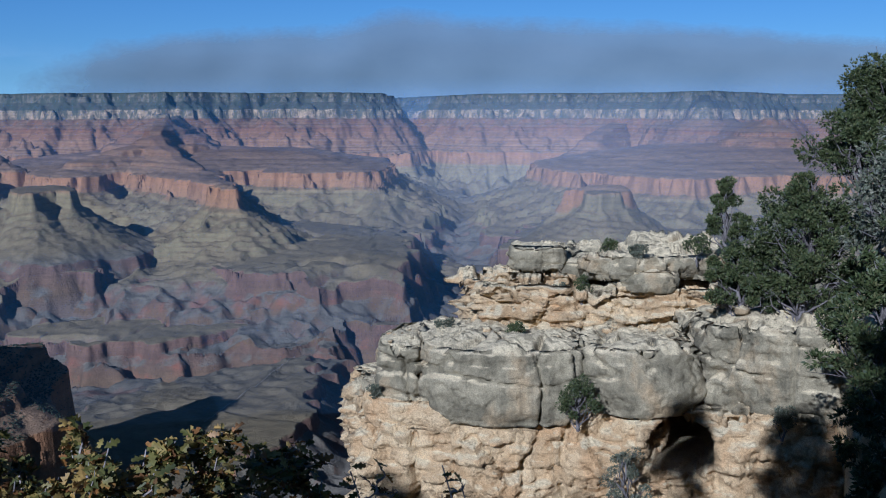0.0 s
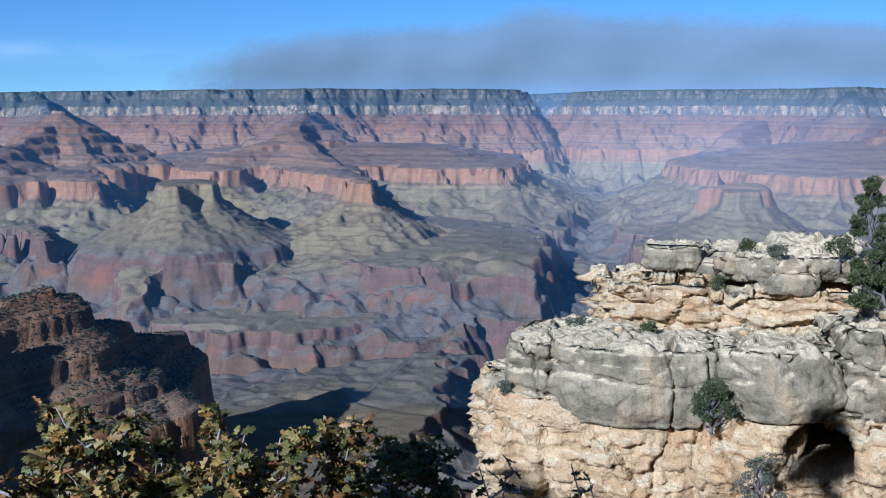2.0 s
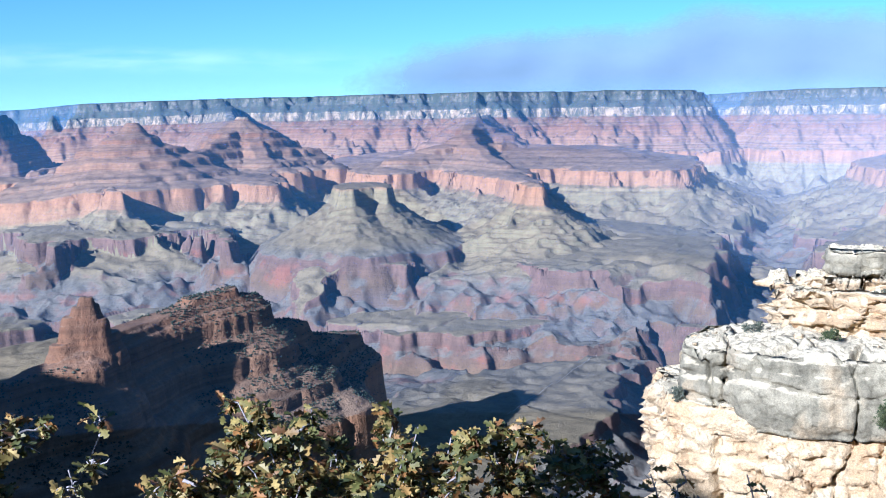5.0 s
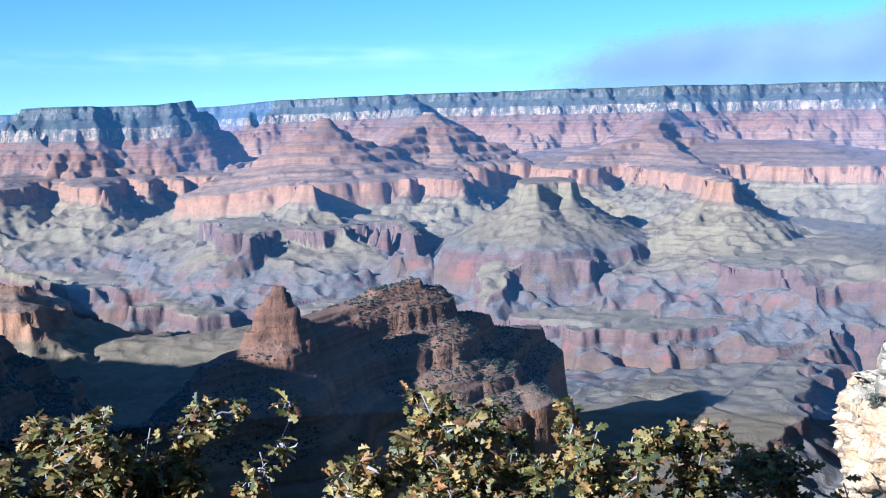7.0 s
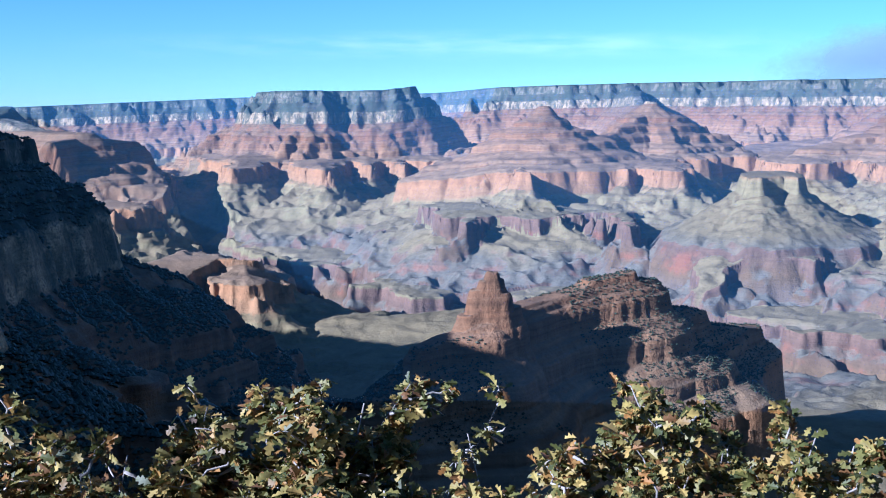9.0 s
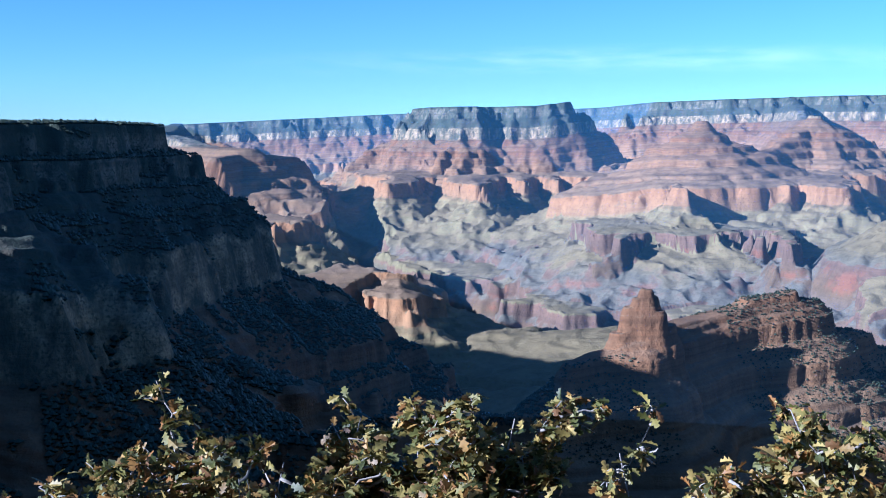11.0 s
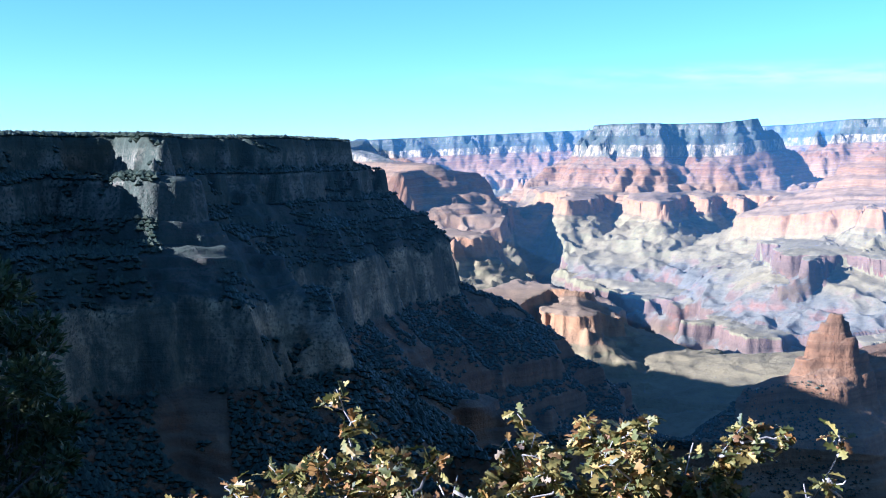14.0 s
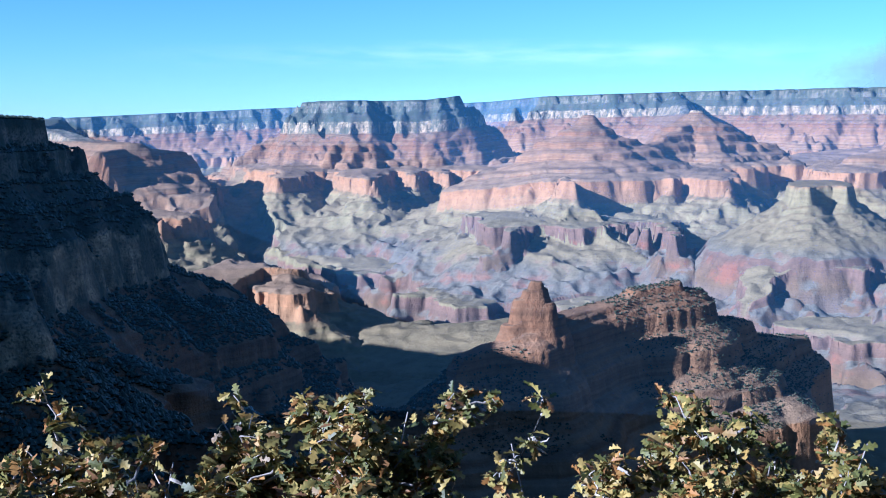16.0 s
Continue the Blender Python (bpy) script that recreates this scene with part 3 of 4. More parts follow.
    z = z + stepped * tread / 6.283 * np.sin(z / tread * 6.283)
    d = np.full(x.shape, 1e9)
    pts = [plan(*p) for p in RIVER]
    for a, b in zip(pts, pts[1:]):
        d = np.minimum(d, to_segment(wx, wy, a, b)[0])
    d = d * 1000 + 60 * (fine - 0.3) + 150 * (ridged - 0.3) + 60 * (buttress - 0.25)
    # the slopes come down to the lip of the gorge
    lip = base - 1086
    up = up + np.minimum(lip - z - up, 0) * (1 - np.clip((d - 302) / 420, 0, 1) ** 0.6)
    cut = np.interp(d, [0, 40, 240, 290, 302, 330], [-1640, -1640, -1190, -1148, -1088, 900])
    deep = cut + base < z + up
    z, up, owner = np.where(deep, cut, z), np.where(deep, base, up), np.where(deep, 0, owner)
    # washes that branch over the benches
    wash = np.maximum(0, 1 - np.abs(fbm(wx * 1.1, wy * 1.1, 4, 121, 0.5)) / 0.16) ** 1.3 * 26 + np.maximum(0, 1 - np.abs(fbm(wx * 3.4, wy * 3.4, 3, 131, 0.5)) / 0.2) * 4
    swell = 24 * fbm(x * 0.8, y * 0.8, 2, 141)
    z = z + (swell - wash) * np.clip((far - 2.9) / 1.2, 0.15, 1) * np.interp(z, [-1200, -1130, -1085, -1020, -900, -800], [0.2, 0.5, 1, 1, 0.4, 0]) * np.where(owner == 4, 0.3, 1)
    z = z + up
    for line in CREEKS:
        for a, b in zip(line, line[1:]):
            d, t = to_segment(wx, wy, plan(*a[:2]), plan(*b[:2]))
            d = d * 1000 + 50 * (fine - 0.2) + 60 * (ridged - 0.2)
            z = np.minimum(z, a[2] + (b[2] - a[2]) * t + np.maximum(d - 25, 0) * 0.5 + np.maximum(d - 190, 0) * 3)
    # the steep lower walls are cut by many ravines
    ravine = np.abs(fbm(wx * 2.7, wy * 2.7, 4, 151, 0.5))
    z = z + 90 * (0.22 - np.minimum(ravine, 0.6)) * np.interp(z - up, [-1400, -1270, -1200, -1130], [1.0, 0.6, 0.2, 0]) * np.where(owner == 4, 0.3, 1) * near
    rills = np.abs(fbm(x * 7, y * 7, 3, 71, 0.55))
    rough = near * np.where(owner == 4, 0.45, 1) * (22 * (0.3 - rills) + 4 * fbm(x * 4, y * 4, 2, 81))
    z = z - 22 * np.clip(1 - far / 0.7, 0, 1) - 0.42 * np.clip(y * 1000, 0, 34) * np.clip(1.3 - far / 0.2, 0, 1)
    owner = np.where(((z - up < -1052) & (owner <= LANDFORMS.index("far_spur"))) | (out < -1500), 0, owner)
    rough = rough * np.interp(z - up, [-1160, -1100, -1085, -1052, -1000, -890, -700, -300, -190], [1, 0.7, 0.35, 0.35, 0.6, 0.4, 0.3, 0.35, 0.8])
    return z + rough * np.clip(out / 200, 0.15, 1), z - up, owner


def canyon_sheet(turns, inner, outer, fine, rows):
    """One sheet of ground on rays from the view point; the rows gather where the ground is steep."""
    far = np.exp(np.linspace(math.log(inner), math.log(outer), fine))
    t, r = np.meshgrid(np.asarray(turns), far, indexing="ij")
    x, y = plan(t, r)
    z = beds(x, y)[0]
    seen = np.arctan2(z, r * 1000)
    weight = np.minimum(np.abs(np.diff(seen, axis=1)) / 0.0006, 12) + np.diff(np.log(far))[None] / 0.008
    open_to_sky = seen >= np.maximum.accumulate(seen, axis=1) - 0.003
    weight *= np.where(open_to_sky, 1.0, 0.3)[:, 1:] * np.where(seen < -0.40, 0.02, 1.0)[:, 1:]
    kernel = np.ones(25) / 25
    weight = np.apply_along_axis(lambda c: np.convolve(c, kernel, "same"), 0, weight)
    total = np.concatenate([np.zeros((len(turns), 1)), np.cumsum(weight, axis=1)], axis=1)
    total /= total[:, -1:]
    steps = np.linspace(0, 1, rows)
    r2 = np.stack([np.interp(steps, row, far) for row in total])
    r2[:, 0] = -inner  # closes the sheet under the view point
    x, y = plan(np.asarray(turns)[:, None], r2)
    return (x, y, *beds(x, y))


def sheet_meshes(x, y, z, depth, owner):
    """One mesh for each landform; they meet along common edges."""
    n, m = x.shape
    co = np.stack([x * QUARTER, y * QUARTER, z * QUARTER / 1000 + EYE], -1).reshape(-1, 3).astype(np.float32)
    k = np.arange(n * m).reshape(n, m)
    quads = np.stack([k[:-1, :-1], k[:-1, 1:], k[1:, 1:], k[1:, :-1]], -1).reshape(-1, 4)[:, ::-1]
    corner = owner.reshape(-1)[quads]
    mine = np.where((corner == corner[:, :1]).all(1), corner[:, 0], 0)
    middle = depth.reshape(-1)[quads].mean(1)
    made = {}
    for form, name in enumerate(LANDFORMS):
        for kind, high, low in BANDS if form else [("", 1e9, -1e9)]:
            faces = quads[(mine == form) & (middle < high) & (middle >= low)]
            if len(faces) < 40:
                continue
            used, faces = np.unique(faces, return_inverse=True)
            faces = faces.reshape(-1, 4)
            mesh = bpy.data.meshes.new(kind or name)
            mesh.vertices.add(len(used))
            mesh.vertices.foreach_set("co", co[used].ravel())
            mesh.loops.add(faces.size)
            mesh.loops.foreach_set("vertex_index", faces.astype(np.int32).ravel())
            mesh.polygons.add(len(faces))
            mesh.polygons.foreach_set("loop_start", np.arange(0, faces.size, 4, dtype=np.int32))
            mesh.update(calc_edges=True)
            layer = mesh.attributes.new("bed_depth", "FLOAT", "POINT")
            layer.data.foreach_set("value", depth.reshape(-1)[used].astype(np.float32))
            mesh.materials.append(ROCK_BEDS)
            made.setdefault(name, []).append((kind, mesh))
    return made


BANDS = [("wooded_top", 1e9, 5), ("upper_cliff", 5, -190), ("pale_cliff", -190, -292), ("ledge_band", -292, -702), ("red_cliff", -702, -828), ("talus_slope", -828, -1e9)]
LANDFORM_TAGS = {
    "ground": ("grey-green benches, gullies and dark inner gorge of the canyon floor", "canyon floor"),
    "north_rim": ("long level far rim with cream and red cliffs below dark forest", "canyon rim"),
    "west_mesa": ("broad flat-topped mesa with a pale cliff band under its cap", "mesa"),
    "south_rim": ("shaded stepped headland of pale cliffs with a wooded top", "headland"),
    "turreted_butte": ("dark red ridge butte with a ledgy turret, half in shadow", "butte"),
    "red_butte": ("low red cliff butte above the shaded gorge", "butte"),
    "cone_butte": ("long red ridge with a pale cone on its crest", "butte"),
    "pyramid_butte": ("stepped red pyramid butte with a small white summit", "butte"),
    "block_butte": ("red ridge carrying a square white block of cliff", "butte"),
    "flat_topped_butte": ("flat-topped grey-green butte with a red cap and dark shadow", "butte"),
    "tower_butte": ("red spur with a white tower at its head", "butte"),
    "dark_bench": ("fluted dark red bench below the pyramid butte", "bench"),
    "red_bench": ("long fluted cliff bench over rust-red shale slopes", "bench"),
    "grey_mesa": ("flat grey-green platform with a thin tan edge above the gorge", "mesa"),
    "hazy_bench": ("hazy bench beside the side canyon", "bench"),
    "low_butte": ("small rounded red butte in hazy light", "butte"),
    "pale_cone": ("red ridge with a pale cone-shaped summit", "butte"),
    "far_spur": ("hazy red spurs beside the side canyon", "spur"),
}
TURNS = np.concatenate([np.arange(-180, -24, 3.0), np.arange(-24, 78, 0.075), np.arange(78, 181, 3.0)])
for name, bands in sheet_meshes(*canyon_sheet(TURNS, 0.0002, 19.6, 1400, 660)).items():
    words, sort = LANDFORM_TAGS[name]
    setting = name in ("ground", "north_rim", "south_rim")
    if name == "ground":
        tagged(new(name, bands[0][1]), words, sort, kind="structure")
        continue
    whole = tagged(new(name), words, sort, kind="structure" if setting else "")
    for kind, mesh in bands:
        new(kind, mesh).parent = whole

# the trail out to the point
spots = [(12.4, 3.28), (11.6, 3.42), (10.7, 3.58), (10.0, 3.72), (9.3, 3.86), (9.0, 4.0), (8.5, 4.1), (8.0, 4.25), (7.7, 4.36)]
ways = [np.interp(np.linspace(0, len(spots) - 1, 120), range(len(spots)), c) for c in zip(*spots)]
tx, ty = plan(ways[0] + 0.03 * fbm(ways[1] * 9, ways[1] * 0, 2, 5), ways[1])
tz = np.max([beds(tx + dx, ty + dy)[0] for dx in (-0.012, 0, 0.012) for dy in (-0.02, 0, 0.02)], axis=0)
verts = [(tx[i] * QUARTER + side, ty[i] * QUARTER, tz[i] * QUARTER / 1000 + EYE + 0.16) for i in range(120) for side in (-0.28, 0.28)]
mesh = bpy.data.meshes.new("trail")
mesh.from_pydata(verts, [], [(2 * i, 2 * i + 1, 2 * i + 3, 2 * i + 2) for i in range(119)])
mesh.materials.append(PATH_DUST)
tagged(new("trail", mesh), "thin pale dirt trail across the grey bench", "trail", kind="structure")

# ---- small builders ----


def part(name, bm, mat, parent, label=""):
    mesh = bpy.data.meshes.new(name)
    bm.to_mesh(mesh)
    bm.free()
    mesh.materials.append(mat)
    ob = new(name, mesh)
    ob.parent = parent
    return tagged(ob, label) if label else ob


def smooth(ob):
    ob.data.polygons.foreach_set("use_smooth", np.ones(len(ob.data.polygons), bool))
    return ob


def thing(name, at, label, category, group="", kind=""):
    ob = new(name)
    ob.location = at
    ob.empty_display_size = 0.1
    return tagged(ob, label, category, group, kind)


def tube(bm, points, radii, sides=6):
    """A tapered round limb along points."""
    rings = []
    for i, p in enumerate(points):
        way = (points[min(i + 1, len(points) - 1)] - points[max(i - 1, 0)]).normalized()
        side = way.cross(Vector((0.31, 0.17, 0.93))).normalized()
        other = way.cross(side)
        rings.append([bm.verts.new(p + radii[i] * (math.cos(a) * side + math.sin(a) * other)) for a in (2 * math.pi * j / sides for j in range(sides))])
    for low, high in zip(rings, rings[1:]):
        for j in range(sides):
            bm.faces.new((low[j], low[(j + 1) % sides], high[(j + 1) % sides], high[j]))
    bm.faces.new(rings[0][::-1])
    bm.faces.new(rings[-1])


def limb(rng, start, end, bend, steps=5):
    """Points of a crooked limb."""
    length = (end - start).length
    pts = []
    for i in range(steps + 1):
        t = i / steps
        wob = Vector((rng.uniform(-1, 1), rng.uniform(-1, 1), rng.uniform(-1, 1))) * bend * length * (0 if i in (0, steps) else 1)
        pts.append(start.lerp(end, t) + wob + Vector((0, 0, -0.12 * length * math.sin(math.pi * t) * 0.4)))
    return pts


def spot(turn, far, z):
    return Vector((-far * math.sin(radians(turn)), far * math.cos(radians(turn)), z))


# ---- the limestone outcrop ----


def turbulence(p, scale, octaves=4):
    return noise.fractal(p * scale, 0.9, 2.1, octaves, noise_basis="PERLIN_ORIGINAL")


def rock_mass(outline, spine, profile, rough, beds=0.0, cracks=0.0, cave=None, step=0.10, blocks=0.0):
    """A mass of rock: rings round an outline in plan. profile: (how far out from the outline, or as a fraction towards the spine when 'in', height)."""
    loop = [Vector((*p, 0)) for p in outline]
    pts = []
    n = len(loop)
    for i in range(n):
        a, b, c, d = loop[i - 1], loop[i], loop[(i + 1) % n], loop[(i + 2) % n]
        count = max(2, int((c - b).length / step))
        for k in range(count):
            t = k / count
            curve = 0.5 * ((2 * b) + (c - a) * t + (2 * a - 5 * b + 4 * c - d) * t * t + (3 * b - a - 3 * c + d) * t * t * t)
            pts.append(curve.lerp(b.lerp(c, t), 0.35))
    m = len(pts)
    s0, s1 = Vector((*spine[0], 0)), Vector((*spine[1], 0))
    outs, targets = [], []
    for i in range(m):
        way = (pts[(i + 3) % m] - pts[i - 3]).normalized()
        outs.append(Vector((way.y, -way.x, 0)))
        t = max(0, min(1, (pts[i] - s0).dot(s1 - s0) / (s1 - s0).length_squared))
        targets.append(s0.lerp(s1, t))
    bm = bmesh.new()
    rings = []
    for kind, amount, z in profile:
        ring = []
        for i in range(m):
            if kind == "in":
                p, out = pts[i].lerp(targets[i], amount), Vector((0, 0, 1 if z > profile[-1][2] else -1))
            else:
                p, out = pts[i] + outs[i] * amount, outs[i]
            p = Vector((p.x, p.y, z))
            push = rough * (0.55 * turbulence(p, 0.35, 3) + 0.30 * turbulence(p + Vector((7, 3, 1)), 1.1, 4) + 0.17 * turbulence(p, 3.6, 4))
            if beds and kind != "in":
                layer = p.z * 2.6 + 0.9 * noise.noise(p * 0.5)
                push += beds * (noise.noise(Vector((p.x * 0.15, p.y * 0.15, layer * 1.7))) + 0.8 * noise.noise(Vector((p.x * 0.3, p.y * 0.3, layer * 4.1))))
            if cracks:
                crack = abs(noise.noise(Vector((p.x * 0.55, p.y * 0.55, p.z * 0.22 + 5))))
                push -= cracks * max(0, 1 - crack * 16)
                seam = abs(noise.noise(Vector((p.x * 0.2, p.y * 0.2, p.z * 0.9 + 9))))
                push -= cracks * 0.8 * max(0, 1 - seam * 16)
            if blocks:
                warp = p + 0.35 * Vector((noise.noise(p * 0.8), noise.noise(p * 0.8 + Vector((9, 0, 0))), 0.5 * noise.noise(p * 0.6 + Vector((0, 9, 0)))))
                push += blocks * (0.7 * noise.cell(Vector((warp.x * 0.9, warp.y * 0.9, warp.z * 1.5))) + 0.45 * noise.cell(Vector((warp.x * 1.9, warp.y * 1.9, warp.z * 4.2))) - 0.5)
            if cave and kind != "in":
                cx, cz, r, deep = cave
                d = math.hypot(p.x - cx, (p.z - cz) * 1.05) + 0.16 * noise.noise(p * 1.7)
                push -= deep * max(0, min(1, (r - d) / 0.16))
            ring.append(bm.verts.new(p + out * push))
        rings.append(ring)
    for a, b in zip(rings, rings[1:]):
        for i in range(m):
            j = (i + 1) % m
            bm.faces.new((a[i], a[j], b[j], b[i]))
    bm.faces.new(rings[0][::-1])
    bm.faces.new(rings[-1])
    bmesh.ops.recalc_face_normals(bm, faces=bm.faces)
    return bm


def slab(top, low, bulge, lip=0.12, inset=0.55, dome=0.10, rows=None):
    """Profile of a bulging ledge with a rounded lip."""
    tall = top - low
    rows = rows or max(8, int(tall / 0.07))
    made = [("in", f, top + dome * min(1, f * 2)) for f in np.linspace(0.95, 0.02, 22)]
    for i in range(rows + 1):
        t = i / rows
        edge = lip * (1 - math.sqrt(max(0, 1 - max(0, 1 - t * tall / max(lip, 0.01)) ** 2))) if t * tall < lip else 0
        groove = 0.06 * max(0, 1 - abs(t * tall - 0.36) / 0.09) if tall > 1.5 else 0
        made.append(("out", bulge * math.sin(math.pi * min(1, t * 1.04)) ** 0.8 - edge - groove, top - tall * t))
    made += [("in", f, low + 0.02) for f in (0.1, 0.3, 0.6)]
    return made


outcrop = thing("limestone_outcrop", (4, 35, -12), "pale limestone outcrop of stacked ledges with grey weathered faces", "rock outcrop")
back = Matrix.Translation((-4, -35, 12))


def ledge(name, bm, mat, label=""):
    bmesh.ops.transform(bm, matrix=back, verts=bm.verts)
    return smooth(part(name, bm, mat, outcrop, label))


foot = [("in", f, -6.75) for f in np.linspace(0.9, 0.03, 10)]
foot += [("out", -0.05 + 0.28 * math.sin((-6.8 - z) * 1.1), z) for z in np.arange(-6.8, -10.6, -0.07)] + [("out", 0.1, z) for z in (-11, -13, -17, -24, -32)]
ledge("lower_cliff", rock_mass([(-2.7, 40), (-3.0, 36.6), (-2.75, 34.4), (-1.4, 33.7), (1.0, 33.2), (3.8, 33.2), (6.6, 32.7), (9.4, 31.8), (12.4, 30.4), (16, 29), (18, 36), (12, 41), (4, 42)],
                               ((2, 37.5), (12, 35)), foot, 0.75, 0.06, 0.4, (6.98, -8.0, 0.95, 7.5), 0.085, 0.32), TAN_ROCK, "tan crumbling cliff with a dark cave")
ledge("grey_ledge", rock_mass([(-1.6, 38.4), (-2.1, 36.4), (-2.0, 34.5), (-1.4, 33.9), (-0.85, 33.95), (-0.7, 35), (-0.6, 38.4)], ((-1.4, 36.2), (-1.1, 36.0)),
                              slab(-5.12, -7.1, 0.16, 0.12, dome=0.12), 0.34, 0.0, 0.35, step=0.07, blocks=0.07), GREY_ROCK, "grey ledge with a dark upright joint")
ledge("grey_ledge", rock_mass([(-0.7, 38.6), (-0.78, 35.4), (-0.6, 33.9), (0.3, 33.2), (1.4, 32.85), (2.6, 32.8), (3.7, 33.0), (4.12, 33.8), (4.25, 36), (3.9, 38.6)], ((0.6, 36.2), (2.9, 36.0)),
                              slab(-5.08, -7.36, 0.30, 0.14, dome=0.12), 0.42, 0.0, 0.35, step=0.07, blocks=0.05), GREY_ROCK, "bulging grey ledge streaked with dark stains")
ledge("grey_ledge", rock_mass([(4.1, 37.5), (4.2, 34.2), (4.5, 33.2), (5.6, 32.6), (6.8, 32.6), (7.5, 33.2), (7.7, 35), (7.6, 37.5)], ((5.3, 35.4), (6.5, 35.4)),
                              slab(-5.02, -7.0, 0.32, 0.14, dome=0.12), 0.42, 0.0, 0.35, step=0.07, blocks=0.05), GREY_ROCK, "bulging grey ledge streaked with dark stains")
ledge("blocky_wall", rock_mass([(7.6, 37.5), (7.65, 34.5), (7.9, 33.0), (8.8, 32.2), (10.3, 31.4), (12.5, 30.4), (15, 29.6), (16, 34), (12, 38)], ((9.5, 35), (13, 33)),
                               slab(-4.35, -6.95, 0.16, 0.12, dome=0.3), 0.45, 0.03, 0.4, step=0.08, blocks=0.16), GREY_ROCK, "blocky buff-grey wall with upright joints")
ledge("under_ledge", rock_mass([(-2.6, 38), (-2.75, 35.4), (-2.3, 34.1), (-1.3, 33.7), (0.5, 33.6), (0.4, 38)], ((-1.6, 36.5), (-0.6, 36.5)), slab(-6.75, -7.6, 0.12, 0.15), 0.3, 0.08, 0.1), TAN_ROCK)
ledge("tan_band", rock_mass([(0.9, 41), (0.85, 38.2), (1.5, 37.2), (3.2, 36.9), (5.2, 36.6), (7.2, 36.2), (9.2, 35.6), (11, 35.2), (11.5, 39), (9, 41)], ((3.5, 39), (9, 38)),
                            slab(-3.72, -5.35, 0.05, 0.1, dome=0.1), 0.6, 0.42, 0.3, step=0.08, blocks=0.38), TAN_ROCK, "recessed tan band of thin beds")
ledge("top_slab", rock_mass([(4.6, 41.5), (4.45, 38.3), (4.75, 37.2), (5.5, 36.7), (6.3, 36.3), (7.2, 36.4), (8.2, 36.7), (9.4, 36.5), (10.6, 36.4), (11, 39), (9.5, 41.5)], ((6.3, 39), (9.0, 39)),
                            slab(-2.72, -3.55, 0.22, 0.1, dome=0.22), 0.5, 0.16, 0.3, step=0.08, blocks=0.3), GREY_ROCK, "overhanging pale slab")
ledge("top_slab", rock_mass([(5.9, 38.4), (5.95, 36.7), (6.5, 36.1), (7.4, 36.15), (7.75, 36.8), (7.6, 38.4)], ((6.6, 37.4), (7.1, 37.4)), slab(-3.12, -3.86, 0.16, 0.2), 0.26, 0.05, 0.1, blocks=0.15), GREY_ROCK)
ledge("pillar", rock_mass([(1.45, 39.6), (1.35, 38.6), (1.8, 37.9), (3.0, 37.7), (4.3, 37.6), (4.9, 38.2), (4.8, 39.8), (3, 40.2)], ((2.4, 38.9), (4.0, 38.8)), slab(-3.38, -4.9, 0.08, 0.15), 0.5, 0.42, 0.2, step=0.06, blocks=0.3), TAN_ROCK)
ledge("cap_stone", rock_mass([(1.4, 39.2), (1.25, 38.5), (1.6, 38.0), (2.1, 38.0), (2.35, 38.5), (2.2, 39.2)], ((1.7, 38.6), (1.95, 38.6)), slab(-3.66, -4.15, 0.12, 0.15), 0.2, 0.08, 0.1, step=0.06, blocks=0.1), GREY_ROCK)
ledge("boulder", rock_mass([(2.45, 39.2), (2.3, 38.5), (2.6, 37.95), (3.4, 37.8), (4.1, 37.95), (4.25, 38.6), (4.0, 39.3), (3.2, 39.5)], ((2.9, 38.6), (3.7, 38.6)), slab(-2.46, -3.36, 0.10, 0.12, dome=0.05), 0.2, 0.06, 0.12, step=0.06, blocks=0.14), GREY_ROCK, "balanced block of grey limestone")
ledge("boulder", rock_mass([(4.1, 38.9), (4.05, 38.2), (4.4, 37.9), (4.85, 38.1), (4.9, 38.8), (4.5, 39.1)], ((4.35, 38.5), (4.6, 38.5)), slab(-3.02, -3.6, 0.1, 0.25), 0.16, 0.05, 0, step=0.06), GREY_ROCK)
rng = random.Random(5)
for i in range(26):
    x = rng.uniform(-1.8, 9.5)
    y, z, r = (rng.uniform(34.2, 36.3), -4.98, rng.uniform(0.06, 0.2)) if x < 7.3 else (rng.uniform(33.2, 35.5), -4.0, rng.uniform(0.08, 0.3))
    bm = bmesh.new()
    bmesh.ops.create_icosphere(bm, subdivisions=2, radius=r)
    for v in bm.verts:
        v.co *= 1 + 0.55 * noise.noise(v.co * (1.6 / r) + Vector((i * 3.1, 0, 0)))
        v.co.z *= 0.6
    bmesh.ops.transform(bm, matrix=Matrix.Translation((x, y, z)), verts=bm.verts)
    ledge("loose_stone", bm, GREY_ROCK if i % 2 else TAN_ROCK)

# rocky slope that joins the outcrop to the rim
bm = bmesh.new()
cols, rows = 90, 110
grid = []
for i in range(cols + 1):
    line = []
    for j in range(rows + 1):
        y = 8 + 27 * j / rows
        edge = float(np.interp(y, (8, 16, 21, 23.5, 26, 30, 35), (5.6, 6.3, 7.7, 9.0, 10.2, 10.9, 12))) + 0.5 * noise.noise(Vector((y * 0.4, 2, 0)))
        x = edge + (30 - edge) * (i / cols) ** 1.5
        z = -4.6 + 0.9 * (x - 9.5) - 0.22 * (y - 28)
        z = z if z < -0.5 else -0.5 + 2.6 * math.tanh((z + 0.5) / 5.0)
        p = Vector((x, y, 0))
        z += 0.45 * turbulence(p, 0.5, 4) + 0.22 * abs(turbulence(p, 1.7, 4))
        drop = (14, 6, 2.5, 0.8)[i] if i < 4 else 0
        line.append(bm.verts.new((x, y, z - drop)))
    grid.append(line)
